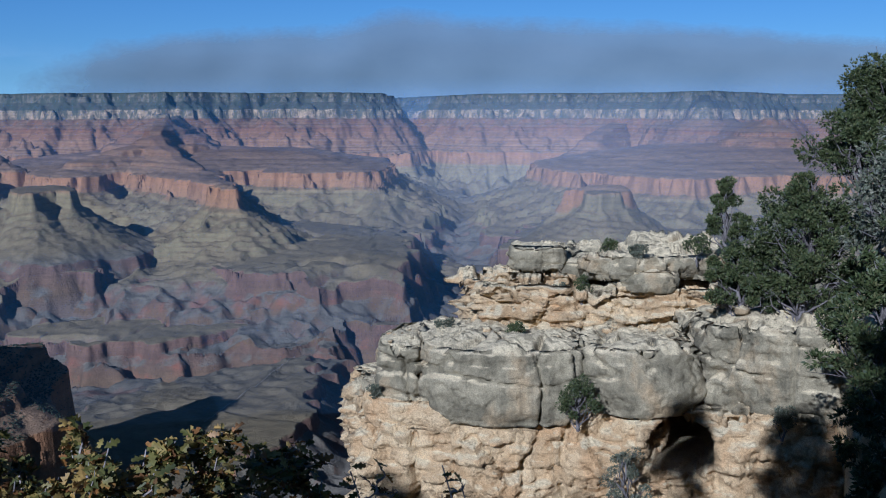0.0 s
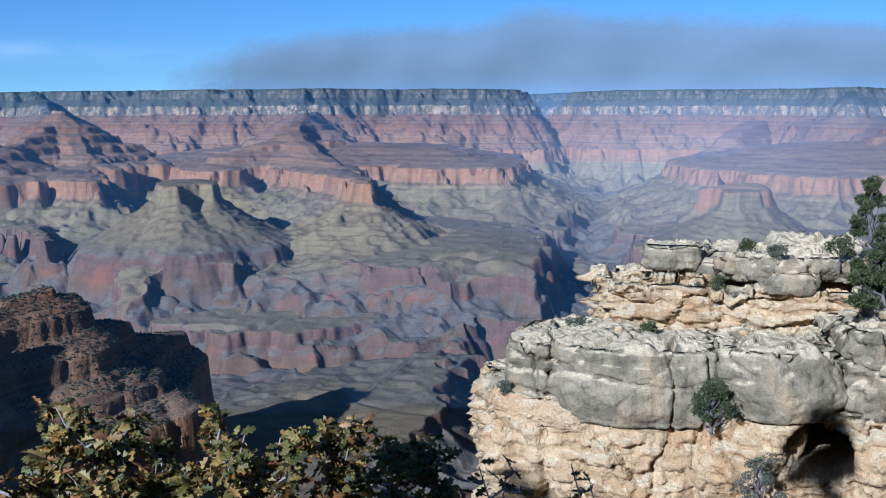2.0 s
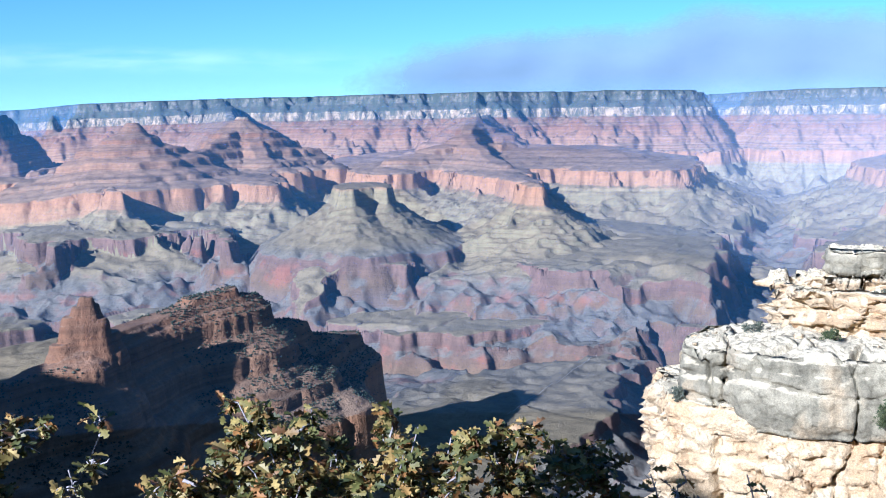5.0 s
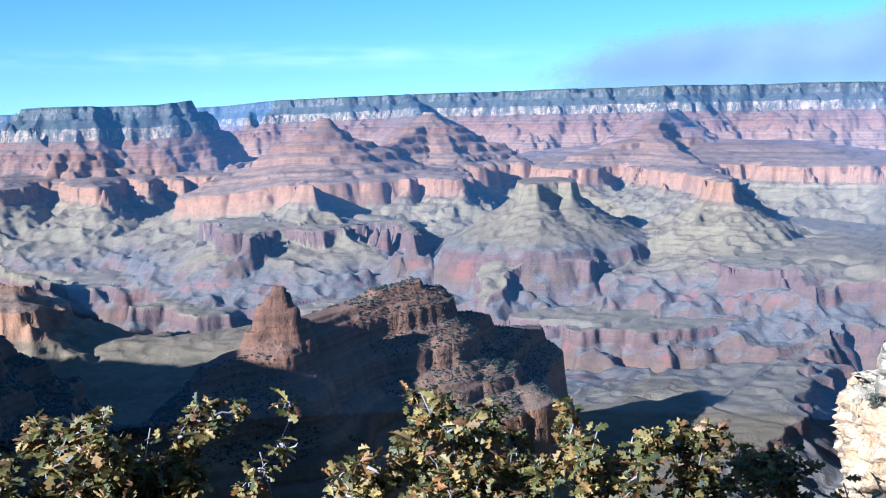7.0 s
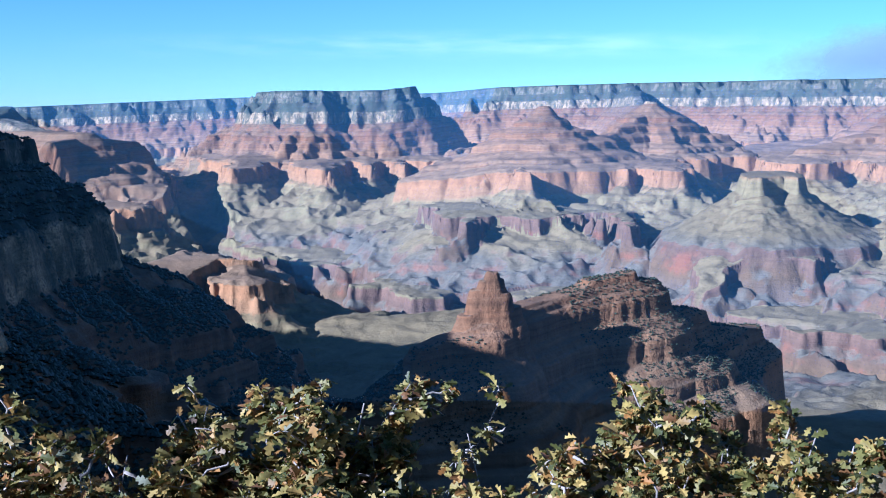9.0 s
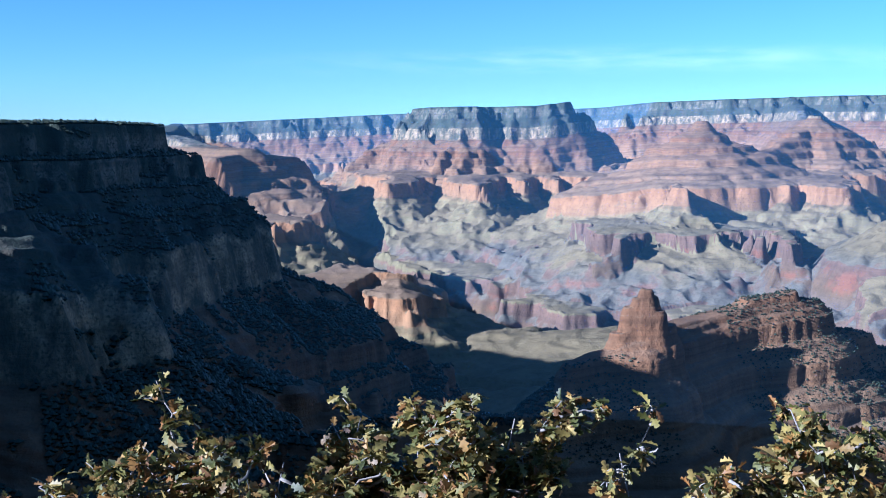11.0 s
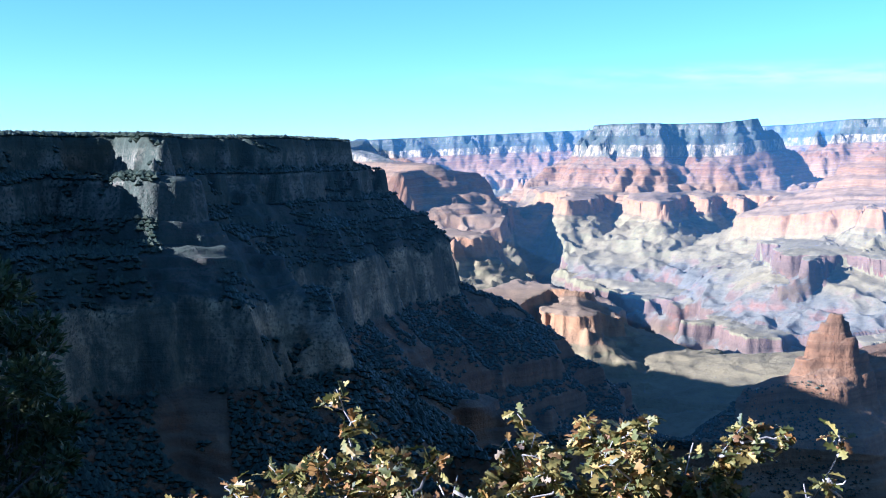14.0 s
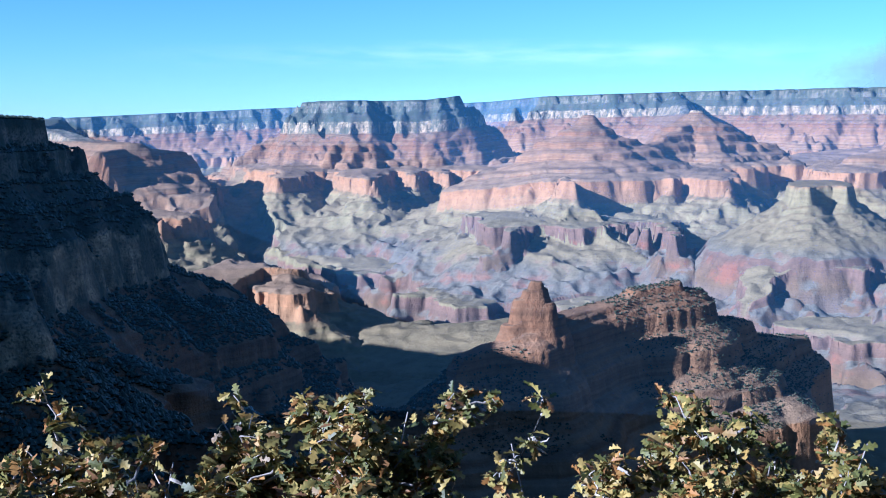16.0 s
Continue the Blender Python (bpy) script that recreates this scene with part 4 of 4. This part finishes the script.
for a, b in zip(grid, grid[1:]):
    for j in range(rows):
        bm.faces.new((a[j], b[j], b[j + 1], a[j + 1]))
bmesh.ops.recalc_face_normals(bm, faces=bm.faces)
if sum(f.normal.z for f in bm.faces) < 0:
    bmesh.ops.reverse_faces(bm, faces=bm.faces)
slope = smooth(part("rocky_slope", bm, TAN_ROCK, None))
tagged(slope, "steep tan rocky slope below the trees, mostly in shade", "slope", kind="structure")


# ---- pinyons and shrubs ----


def tuft_cloud(rng, bm, centre, radius, count, size, squash=0.8):
    """Sprays of short blades through a clump, thicker towards its skin."""
    for _ in range(count):
        way = Vector((rng.gauss(0, 1), rng.gauss(0, 1), rng.gauss(0, 1))).normalized()
        at = centre + Vector((way.x, way.y, way.z * squash)) * radius * rng.uniform(0.35, 1.0) ** 0.6
        for _ in range(4):
            out = (way + Vector((rng.uniform(-0.9, 0.9), rng.uniform(-0.9, 0.9), rng.uniform(-0.5, 1.0)))).normalized()
            side = out.cross(Vector((rng.uniform(-1, 1), rng.uniform(-1, 1), rng.uniform(-1, 1)))).normalized()
            long, wide = size * rng.uniform(0.7, 1.3), size * rng.uniform(0.16, 0.3)
            a, tip = at + side * wide, at + out * long
            bm.faces.new([bm.verts.new(p) for p in (at - side * wide * 0.4, a.lerp(tip, 0.35), tip, at - side * wide + out * long * 0.4)])


def pinyon(name, base, lean, height, spread, clumps, seed, label, mat=None, group="pinyons on the slope", bare=0.0, size=0.13, dense=55, low=0.18, girth=1.0):
    rng = random.Random(seed)
    tree = thing(name, base, label, "tree" if height > 1.6 else "shrub", group)
    top = Vector((lean[0], lean[1], height))
    bm = bmesh.new()
    trunk = limb(rng, Vector((0, 0, -0.5)), top * 0.86, 0.05, 7)
    thick = (0.02 + 0.05 * height / (1 + 0.12 * height)) * girth
    tube(bm, trunk, [thick * (1 - 0.8 * i / 7) for i in range(8)], 8)
    smooth(part("trunk", bm, PINE_BARK, tree))
    crown = bmesh.new()
    for i in range(clumps):
        wood = bmesh.new()
        t = low + (1 - low) * (i + 0.5) / clumps
        a = i * 2.4 + rng.uniform(-0.5, 0.5)
        reach = spread * (math.sin(math.pi * (0.14 + 0.80 * t)) ** 0.7) * rng.uniform(0.45, 1.05)
        start = trunk[min(7, int(t * 6.5))]
        end = Vector((top.x * t + math.cos(a) * reach, top.y * t + math.sin(a) * reach, height * t + rng.uniform(-0.05, 0.10) * height))
        r = max(0.16, spread * rng.uniform(0.22, 0.36))
        tube(wood, limb(rng, start, end, 0.10, 4), [thick * f for f in (0.34, 0.27, 0.2, 0.13, 0.06)], 5)
        for _ in range(3):
            twig = end + Vector((rng.uniform(-1, 1), rng.uniform(-1, 1), rng.uniform(-0.6, 0.8))) * r * 1.2
            tube(wood, limb(rng, start.lerp(end, rng.uniform(0.5, 0.95)), twig, 0.12, 2), [thick * 0.12, thick * 0.08, thick * 0.03], 4)
        smooth(part("branch", wood, PINE_BARK, tree))
        if rng.random() >= bare:
            for _ in range(3):
                off = Vector((rng.uniform(-1, 1), rng.uniform(-1, 1), rng.uniform(-0.7, 0.7))) * r * 0.75
                tuft_cloud(rng, crown, end + off, r * rng.uniform(0.45, 0.85), dense // 3, size)
    part("crown", crown, mat or PINE_GREEN, tree)
    return tree


GREEN_TREE = "dark green bushy pinyon growing from the rock"
pinyon("pinyon", (10.8, 33.6, -4.15), (0.1, 0, 0), 3.6, 1.8, 50, 1, "broad dark green pinyon with a dense ragged crown", dense=260, low=0.06, size=0.105)
pinyon("pinyon", (9.15, 33.9, -4.15), (-0.4, 0.1, 0), 1.9, 1.0, 22, 2, GREEN_TREE, dense=220, low=0.1, size=0.10)
pinyon("pinyon", (9.0, 34.3, -4.2), (-0.4, 0.2, 0), 3.75, 0.75, 12, 3, "thin upright pinyon with an open crown", low=0.6, dense=200, size=0.10)
pinyon("pinyon", (12.95, 34.0, -4.1), (0.3, 0, 0), 6.85, 1.9, 54, 4, "tall dark pinyon with a leaning bare trunk", low=0.62, dense=300, size=0.105)
pinyon("pinyon", (11.2, 33.9, -4.1), (-0.1, 0, 0), 4.3, 0.8, 20, 5, "half-dead pinyon with bare grey twigs", bare=0.55, low=0.6, size=0.10, dense=110)
pinyon("pinyon", (11.4, 28.0, -2.4), (0.1, 0, 0), 3.6, 1.5, 26, 6, GREEN_TREE, SAGE_GREEN, dense=90)
pinyon("pinyon", (9.7, 24.6, -4.4), (0.1, 0, 0), 2.9, 1.3, 30, 7, "low spreading dark green pinyon", dense=100)
pinyon("pinyon", (8.7, 22.2, -4.5), (0.1, 0, 0), 1.8, 0.9, 16, 8, "low spreading dark green pinyon", dense=90)
pinyon("pinyon", (11.6, 25.5, -2.6), (0.1, 0, 0), 2.6, 1.3, 26, 9, GREEN_TREE, dense=90)
pinyon("pinyon", (-13.0, 3.3, -2.9), (0.0, 0, 0), 2.9, 1.15, 30, 10, "shaded dark pinyon beside the oaks", group="", dense=120)
pinyon("pinyon", (8.25, 20.6, -5.0), (0.0, 0, 0), 1.7, 0.9, 16, 15, "low spreading dark green pinyon", dense=90)
pinyon("pinyon", (7.7, 18.6, -5.6), (0.0, 0, 0), 1.6, 0.9, 16, 16, "low spreading dark green pinyon", dense=90)
# unseen trees added at the rim behind the view to throw shade over the slope
pinyon("pinyon", (-2.35, -3.1, 0.0), (0.1, 0.1, 0), 7.2, 1.45, 46, 11, GREEN_TREE, group="pinyons on the rim", size=0.22, dense=130, low=0.4)
pinyon("pinyon", (0.3, -3.4, 0.0), (0.2, 0.1, 0), 7.7, 2.0, 46, 12, GREEN_TREE, group="pinyons on the rim", size=0.22, dense=130, low=0.4)
pinyon("pinyon", (2.4, -3.2, 0.0), (0.2, 0.1, 0), 8.0, 2.2, 46, 13, GREEN_TREE, group="pinyons on the rim", size=0.22, dense=130, low=0.25)
# added so that its small round crown shades the cave mouth
pinyon("pinyon", (-6.0, -3.3, 0.0), (0.0, 0.0, 0), 7.65, 0.95, 30, 14, "slender pinyon with a small round crown", group="pinyons on the rim", size=0.2, dense=170, low=0.8, girth=0.4)
# added to shade the dark pinyon beside the oaks
pinyon("pinyon", (-16.2, -5.4, 0.0), (0.1, 0.1, 0), 6.2, 2.2, 46, 19, GREEN_TREE, group="pinyons on the rim", size=0.22, dense=120, low=0.15)
pinyon("pinyon", (4.4, -3.0, 0.0), (0.2, 0.1, 0), 8.2, 2.2, 46, 17, GREEN_TREE, group="pinyons on the rim", size=0.22, dense=130, low=0.2)
pinyon("pinyon", (6.4, -2.6, 0.0), (0.1, 0.1, 0), 7.8, 2.2, 46, 18, GREEN_TREE, group="pinyons on the rim", size=0.22, dense=130, low=0.15)

SHRUB = "small grey-green shrub rooted in a crack of the ledge"
for k, (at, tall, wide, n, tone) in enumerate([((3.9, 32.3, -6.85), 0.95, 0.62, 22, PINE_GREEN), ((5.1, 31.3, -9.6), 1.9, 0.62, 18, SAGE_GREEN), ((5.5, 37.6, -2.55), 0.22, 0.2, 6, PINE_GREEN),
                                             ((6.35, 36.7, -2.62), 0.25, 0.27, 7, SAGE_GREEN), ((3.9, 37.45, -4.2), 0.45, 0.2, 6, SAGE_GREEN), ((4.6, 37.2, -4.0), 0.5, 0.22, 6, PINE_GREEN),
                                             ((0.05, 36.4, -4.95), 0.22, 0.25, 6, SAGE_GREEN), ((2.3, 35.6, -4.98), 0.25, 0.2, 6, PINE_GREEN), ((9.6, 31.3, -7.0), 0.5, 0.3, 8, SAGE_GREEN), ((-2.2, 34.2, -6.7), 0.28, 0.16, 5, SAGE_GREEN),
                                             ((8.2, 36.2, -2.5), 0.4, 0.4, 9, PINE_GREEN)]):
    pinyon("shrub", at, (0.02, -0.04, 0), tall, wide, n, 40 + k, SHRUB, tone, "shrubs on the outcrop", size=0.07, dense=80, low=0.06)


# ---- oaks in front ----


def leaf_shape(bm, where, length, fold):
    """A lobed leaf: a strip of pairs along the midrib, wide at the lobes and narrow between."""
    stations = [(0.0, 0.03), (0.16, 0.10), (0.28, 0.27), (0.40, 0.11), (0.60, 0.33), (0.74, 0.13), (0.88, 0.19), (1.0, 0.04)]
    mid, left, right = [], [], []
    for t, w in stations:
        droop = -0.22 * t * t * length
        reach = 0.06 if w > 0.15 else 0.0
        mid.append(bm.verts.new(where @ Vector((0, t * length, droop))))
        left.append(bm.verts.new(where @ Vector((-w * length, (t + reach) * length, droop + fold * w * length))))
        right.append(bm.verts.new(where @ Vector((w * length, (t + reach) * length, droop + fold * w * length))))
    for i in range(len(stations) - 1):
        bm.faces.new((mid[i], mid[i + 1], left[i + 1], left[i]))
        bm.faces.new((mid[i + 1], mid[i], right[i], right[i + 1]))


LEAF_MESHES = []
for fold in (0.15, 0.4, -0.2, 0.7):
    bm = bmesh.new()
    leaf_shape(bm, Matrix(), 0.1, fold)
    mesh = bpy.data.meshes.new("leaf")
    bm.to_mesh(mesh)
    bm.free()
    mesh.materials.append(OAK_LEAF)
    LEAF_MESHES.append(mesh)


def oak(base, tips, spray, leaves, singles, seed, label, leaf=0.066):
    """A shrub oak: stems fan out from the base to the given tips, twigs fork off them and carry bunches of lobed leaves."""
    rng = random.Random(seed)
    tree = thing("oak_shrub", base, label, "shrub", "oaks at the rim")
    foliage = bmesh.new()
    ends = []
    for tip in tips:
        wood = bmesh.new()
        tip = tip - base
        stem = limb(rng, Vector((rng.uniform(-0.1, 0.1), rng.uniform(-0.1, 0.1), -0.2)), tip, 0.06, 7)
        tube(wood, stem, [0.014 * (1 - 0.11 * i) for i in range(8)], 6)
        for k in range(11):
            start = stem[6].lerp(stem[7], rng.random()) if rng.random() < 0.6 else stem[5].lerp(stem[6], rng.random())
            out = Vector((rng.uniform(-1, 1), rng.uniform(-1, 1), rng.uniform(-0.45, 0.7))).normalized() * spray * rng.uniform(0.5, 1.1)
            branch = limb(rng, start, start + out, 0.12, 4)
            tube(wood, branch, [0.0085, 0.007, 0.0055, 0.0045, 0.003], 5)
            for j in range(4):
                s = branch[rng.randint(1, 4)]
                twig = s + Vector((rng.uniform(-1, 1), rng.uniform(-1, 1), rng.uniform(-0.4, 0.8))).normalized() * spray * rng.uniform(0.2, 0.5)
                tube(wood, [s, s.lerp(twig, 0.5) + Vector((0, 0, 0.01)), twig], [0.0035, 0.003, 0.002], 4)
                ends.append((s, twig))
        ends.append((stem[6], stem[7]))
        smooth(part("stem", wood, OAK_BARK, tree, "pale grey crooked stem with twigs"))
    for i in range(leaves):
        a, b = ends[rng.randrange(len(ends))]
        at = a.lerp(b, rng.uniform(0.45, 1.0)) + Vector((rng.gauss(0, 1), rng.gauss(0, 1), rng.gauss(0, 1))) * 0.018
        turn = Euler((rng.gauss(0.1, 0.7), rng.gauss(0, 0.7), rng.uniform(0, 6.28))).to_matrix().to_4x4()
        length = leaf * rng.uniform(0.6, 1.25)
        where = Matrix.Translation(at) @ turn
        if i < singles:
            ob = new("leaf", LEAF_MESHES[i % 4])
            ob.parent = tree
            ob.matrix_basis = where @ Matrix.Scale(length / 0.1, 4)
        else:
            leaf_shape(foliage, where, length, rng.uniform(-0.2, 0.7))
    ob = part("foliage", foliage, OAK_FOLIAGE, tree, "yellow-green and brown lobed leaves")
    tagged(ob, kind="stuff")
    return tree


AUTUMN = "shrub oak with lobed leaves turning yellow and brown"
oak(spot(46, 4.7, -2.9), [spot(t, d, z) for t, d, z in ((37.6, 4.9, 0.42), (40, 4.8, 0.36), (42.5, 4.7, 0.30), (45, 5.0, 0.34), (47, 4.7, 0.26), (49.5, 4.9, 0.32), (52, 4.8, 0.18), (55, 4.9, 0.22), (57.5, 5.0, 0.22), (59, 5.0, 0.16), (60, 4.9, 0.05), (56.5, 4.5, -0.1), (58.5, 4.5, -0.15), (53.5, 4.8, 0.24), (48, 4.9, 0.34), (43, 4.3, 0.10), (50, 4.3, 0.0), (46, 4.2, 0.0), (39, 4.4, 0.1), (54, 4.4, -0.1))]
    + [spot(37.5 + 2.1 * k, 4.5 + 0.5 * math.sin(k * 2.3) ** 2, 0.06 + 0.14 * math.sin(k * 1.7)) for k in range(11)],
    0.27, 27000, 130, 1, AUTUMN)
oak(spot(36, 4.8, -2.9), [spot(t, d, z) for t, d, z in ((33.0, 4.8, 0.36), (34.6, 4.8, 0.22), (36.5, 4.6, 0.0))], 0.11, 480, 60, 2, "thin oak sprig with a few yellow-green leaves")
oak(spot(26, 5.0, -2.9), [spot(t, d, z) for t, d, z in ((21.5, 5.0, 0.14), (23.5, 5.1, 0.24), (25, 5.0, 0.28), (27, 5.0, 0.22), (29, 5.0, 0.14), (24, 4.6, 0.02), (27, 4.5, -0.05), (29.5, 4.6, 0.0), (22, 4.6, 0.0))], 0.25, 8500, 120, 3, AUTUMN)
oak(spot(17, 5.0, -3.0), [spot(t, d, z) for t, d, z in ((15.3, 5.0, 0.20), (17, 4.9, 0.28), (18.5, 5.0, 0.16), (20, 5.0, 0.10), (16.5, 4.6, -0.05), (19, 4.5, -0.1))], 0.21, 4600, 100, 4, AUTUMN)
oak(spot(10, 5.2, -3.0), [spot(t, d, z) for t, d, z in ((8.2, 5.2, 0.05), (10, 5.1, 0.14), (11.5, 5.2, 0.20), (13, 5.2, 0.08), (6.5, 5.2, -0.06), (10, 4.7, -0.15), (12, 4.7, -0.15))], 0.20, 3800, 100, 5, AUTUMN)
oak(spot(2, 5.2, -3.0), [spot(t, d, z) for t, d, z in ((0.2, 5.2, 0.0), (-0.8, 5.2, -0.1), (3.6, 5.2, -0.06), (5.0, 5.3, -0.05), (1.6, 5.0, -0.16))], 0.13, 230, 80, 6, "shaded oak sprigs with dark leaves")
oak(spot(64, 5.0, -2.9), [spot(t, d, z) for t, d, z in ((60.5, 5.0, 0.08), (62, 4.9, 0.10), (64, 5.0, 0.0), (66, 5.0, -0.08), (69, 5.0, -0.1), (61, 4.6, -0.1), (63, 4.6, -0.15), (65, 4.7, -0.2))], 0.25, 2600, 60, 7, "oak sprigs with yellowing leaves at the rim")


# ---- woods on the far cliffs, and smoke ----

rng = np.random.default_rng(7)
n_try = 130000
turn, far = rng.uniform(38, 79, n_try), rng.uniform(1.15, 3.0, n_try)
px, py = plan(turn, far)
pz, pd, po = beds(px, py)
slope_x, slope_y = (beds(px + 0.004, py)[0] - pz) / 4, (beds(px, py + 0.004)[0] - pz) / 4
steep = np.hypot(slope_x, slope_y)
patch = fbm(px * 9, py * 9, 3, 101)
likely = np.where(steep < 1.2, 0.9, 0.5) * (steep < 2.4) * (patch > -0.45) * (pd > -760)
# the turreted butte carries scattered scrub
on_butte = beds(*plan(turn * 0.75 - 11, far * 0.55 + 1.35))
bx, by = plan(turn * 0.75 - 11, far * 0.55 + 1.35)
scrub = (on_butte[2] == 4) & (rng.uniform(0, 1, n_try) < 0.24) & (fbm(bx * 6, by * 6, 3, 111) > -0.3)
keep = rng.uniform(0, 1, n_try) < likely
bm_co, bm_faces = [], []
hedron = np.array([(0, 0, 1.1), (1, 0, 0.35), (0.31, 0.95, 0.3), (-0.81, 0.59, 0.4), (-0.81, -0.59, 0.3), (0.31, -0.95, 0.42), (0, 0, -0.35)])
sides = [(0, 1, 2), (0, 2, 3), (0, 3, 4), (0, 4, 5), (0, 5, 1), (6, 2, 1), (6, 3, 2), (6, 4, 3), (6, 5, 4), (6, 1, 5)]
rows = [(x, y, z, 1.0) for x, y, z in zip(px[keep], py[keep], pz[keep])] + [(x, y, z, 0.55) for x, y, z in zip(bx[scrub], by[scrub], on_butte[0][scrub])]
for x, y, z, much in rows:
    size = rng.uniform(0.55, 1.45) * much
    jag = hedron * size * rng.uniform(0.7, 1.35, (7, 3)) + (x * QUARTER, y * QUARTER, z * QUARTER / 1000 + EYE + 0.25 * size)
    base = len(bm_co) * 7
    bm_co.append(jag)
    bm_faces += [(base + a, base + b, base + c) for a, b, c in sides]
mesh = bpy.data.meshes.new("woodland")
mesh.from_pydata(np.concatenate(bm_co).tolist(), [], bm_faces)
mesh.materials.append(FAR_GREEN)
tagged(new("woodland", mesh), "dark juniper and pinyon scrub on the cliffs and slopes", "woodland", kind="stuff")


def smoke_bank(name, label, left, right, tops, base, far, depth, mat, sort="smoke"):
    """A long bank of smoke behind the rim: a billowing sheet that bulges towards its middle."""
    cols, rows = 220, 40
    co, thick, faces = [], [], []
    for i in range(cols + 1):
        u = i / cols
        turn = left + (right - left) * u
        top = float(np.interp(turn, *zip(*sorted(tops))))
        for j in range(rows + 1):
            v = j / rows
            high = base + (top * 1.25 - base) * v
            p = spot(turn, far, 0)
            p.z = EYE + far * math.tan(radians(high))
            bulge = depth * math.sin(math.pi * v) * (0.6 + 0.8 * noise.noise(p * 0.004))
            co.append(p * (1 - bulge / far))
            ends = min(1, u * 7, (1 - u) * 30)
            thick.append(max(0, min(1, (1 - v) * 2.2)) * ends if sort == "smoke" else 0.5 * math.sin(math.pi * v) ** 2 * math.sin(math.pi * u))
    for i in range(cols):
        for j in range(rows):
            k = i * (rows + 1) + j
            faces.append((k, k + rows + 1, k + rows + 2, k + 1))
    mesh = bpy.data.meshes.new(name)
    mesh.from_pydata(co, [], faces)
    mesh.attributes.new("thickness", "FLOAT", "POINT").data.foreach_set("value", np.array(thick, np.float32))
    mesh.materials.append(mat)
    return tagged(smooth(new(name, mesh)), label, sort, kind="stuff")


smoke_bank("smoke_plume", "long grey bank of smoke drifting above the far rim", 21, -32, [(21, 2.6), (17, 3.6), (11, 4.1), (6, 4.2), (2, 5.0), (-1, 4.7), (-9, 4.3), (-14, 4.0), (-20, 3.4), (-32, 3.0)], 1.0, 4840, 35, SMOKE)
smoke_bank("cloud_streak", "thin white streak of high cloud low in the blue sky", 56, 16, [(56, 3.3), (36, 3.6), (16, 3.5)], 2.6, 4900, 0, THIN_CLOUD, "cloud")


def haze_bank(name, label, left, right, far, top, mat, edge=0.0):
    """A see-through sheet standing in for hazy air across the canyon, thinning out above the rim; edge: it also thins
    towards its two ends.
    """
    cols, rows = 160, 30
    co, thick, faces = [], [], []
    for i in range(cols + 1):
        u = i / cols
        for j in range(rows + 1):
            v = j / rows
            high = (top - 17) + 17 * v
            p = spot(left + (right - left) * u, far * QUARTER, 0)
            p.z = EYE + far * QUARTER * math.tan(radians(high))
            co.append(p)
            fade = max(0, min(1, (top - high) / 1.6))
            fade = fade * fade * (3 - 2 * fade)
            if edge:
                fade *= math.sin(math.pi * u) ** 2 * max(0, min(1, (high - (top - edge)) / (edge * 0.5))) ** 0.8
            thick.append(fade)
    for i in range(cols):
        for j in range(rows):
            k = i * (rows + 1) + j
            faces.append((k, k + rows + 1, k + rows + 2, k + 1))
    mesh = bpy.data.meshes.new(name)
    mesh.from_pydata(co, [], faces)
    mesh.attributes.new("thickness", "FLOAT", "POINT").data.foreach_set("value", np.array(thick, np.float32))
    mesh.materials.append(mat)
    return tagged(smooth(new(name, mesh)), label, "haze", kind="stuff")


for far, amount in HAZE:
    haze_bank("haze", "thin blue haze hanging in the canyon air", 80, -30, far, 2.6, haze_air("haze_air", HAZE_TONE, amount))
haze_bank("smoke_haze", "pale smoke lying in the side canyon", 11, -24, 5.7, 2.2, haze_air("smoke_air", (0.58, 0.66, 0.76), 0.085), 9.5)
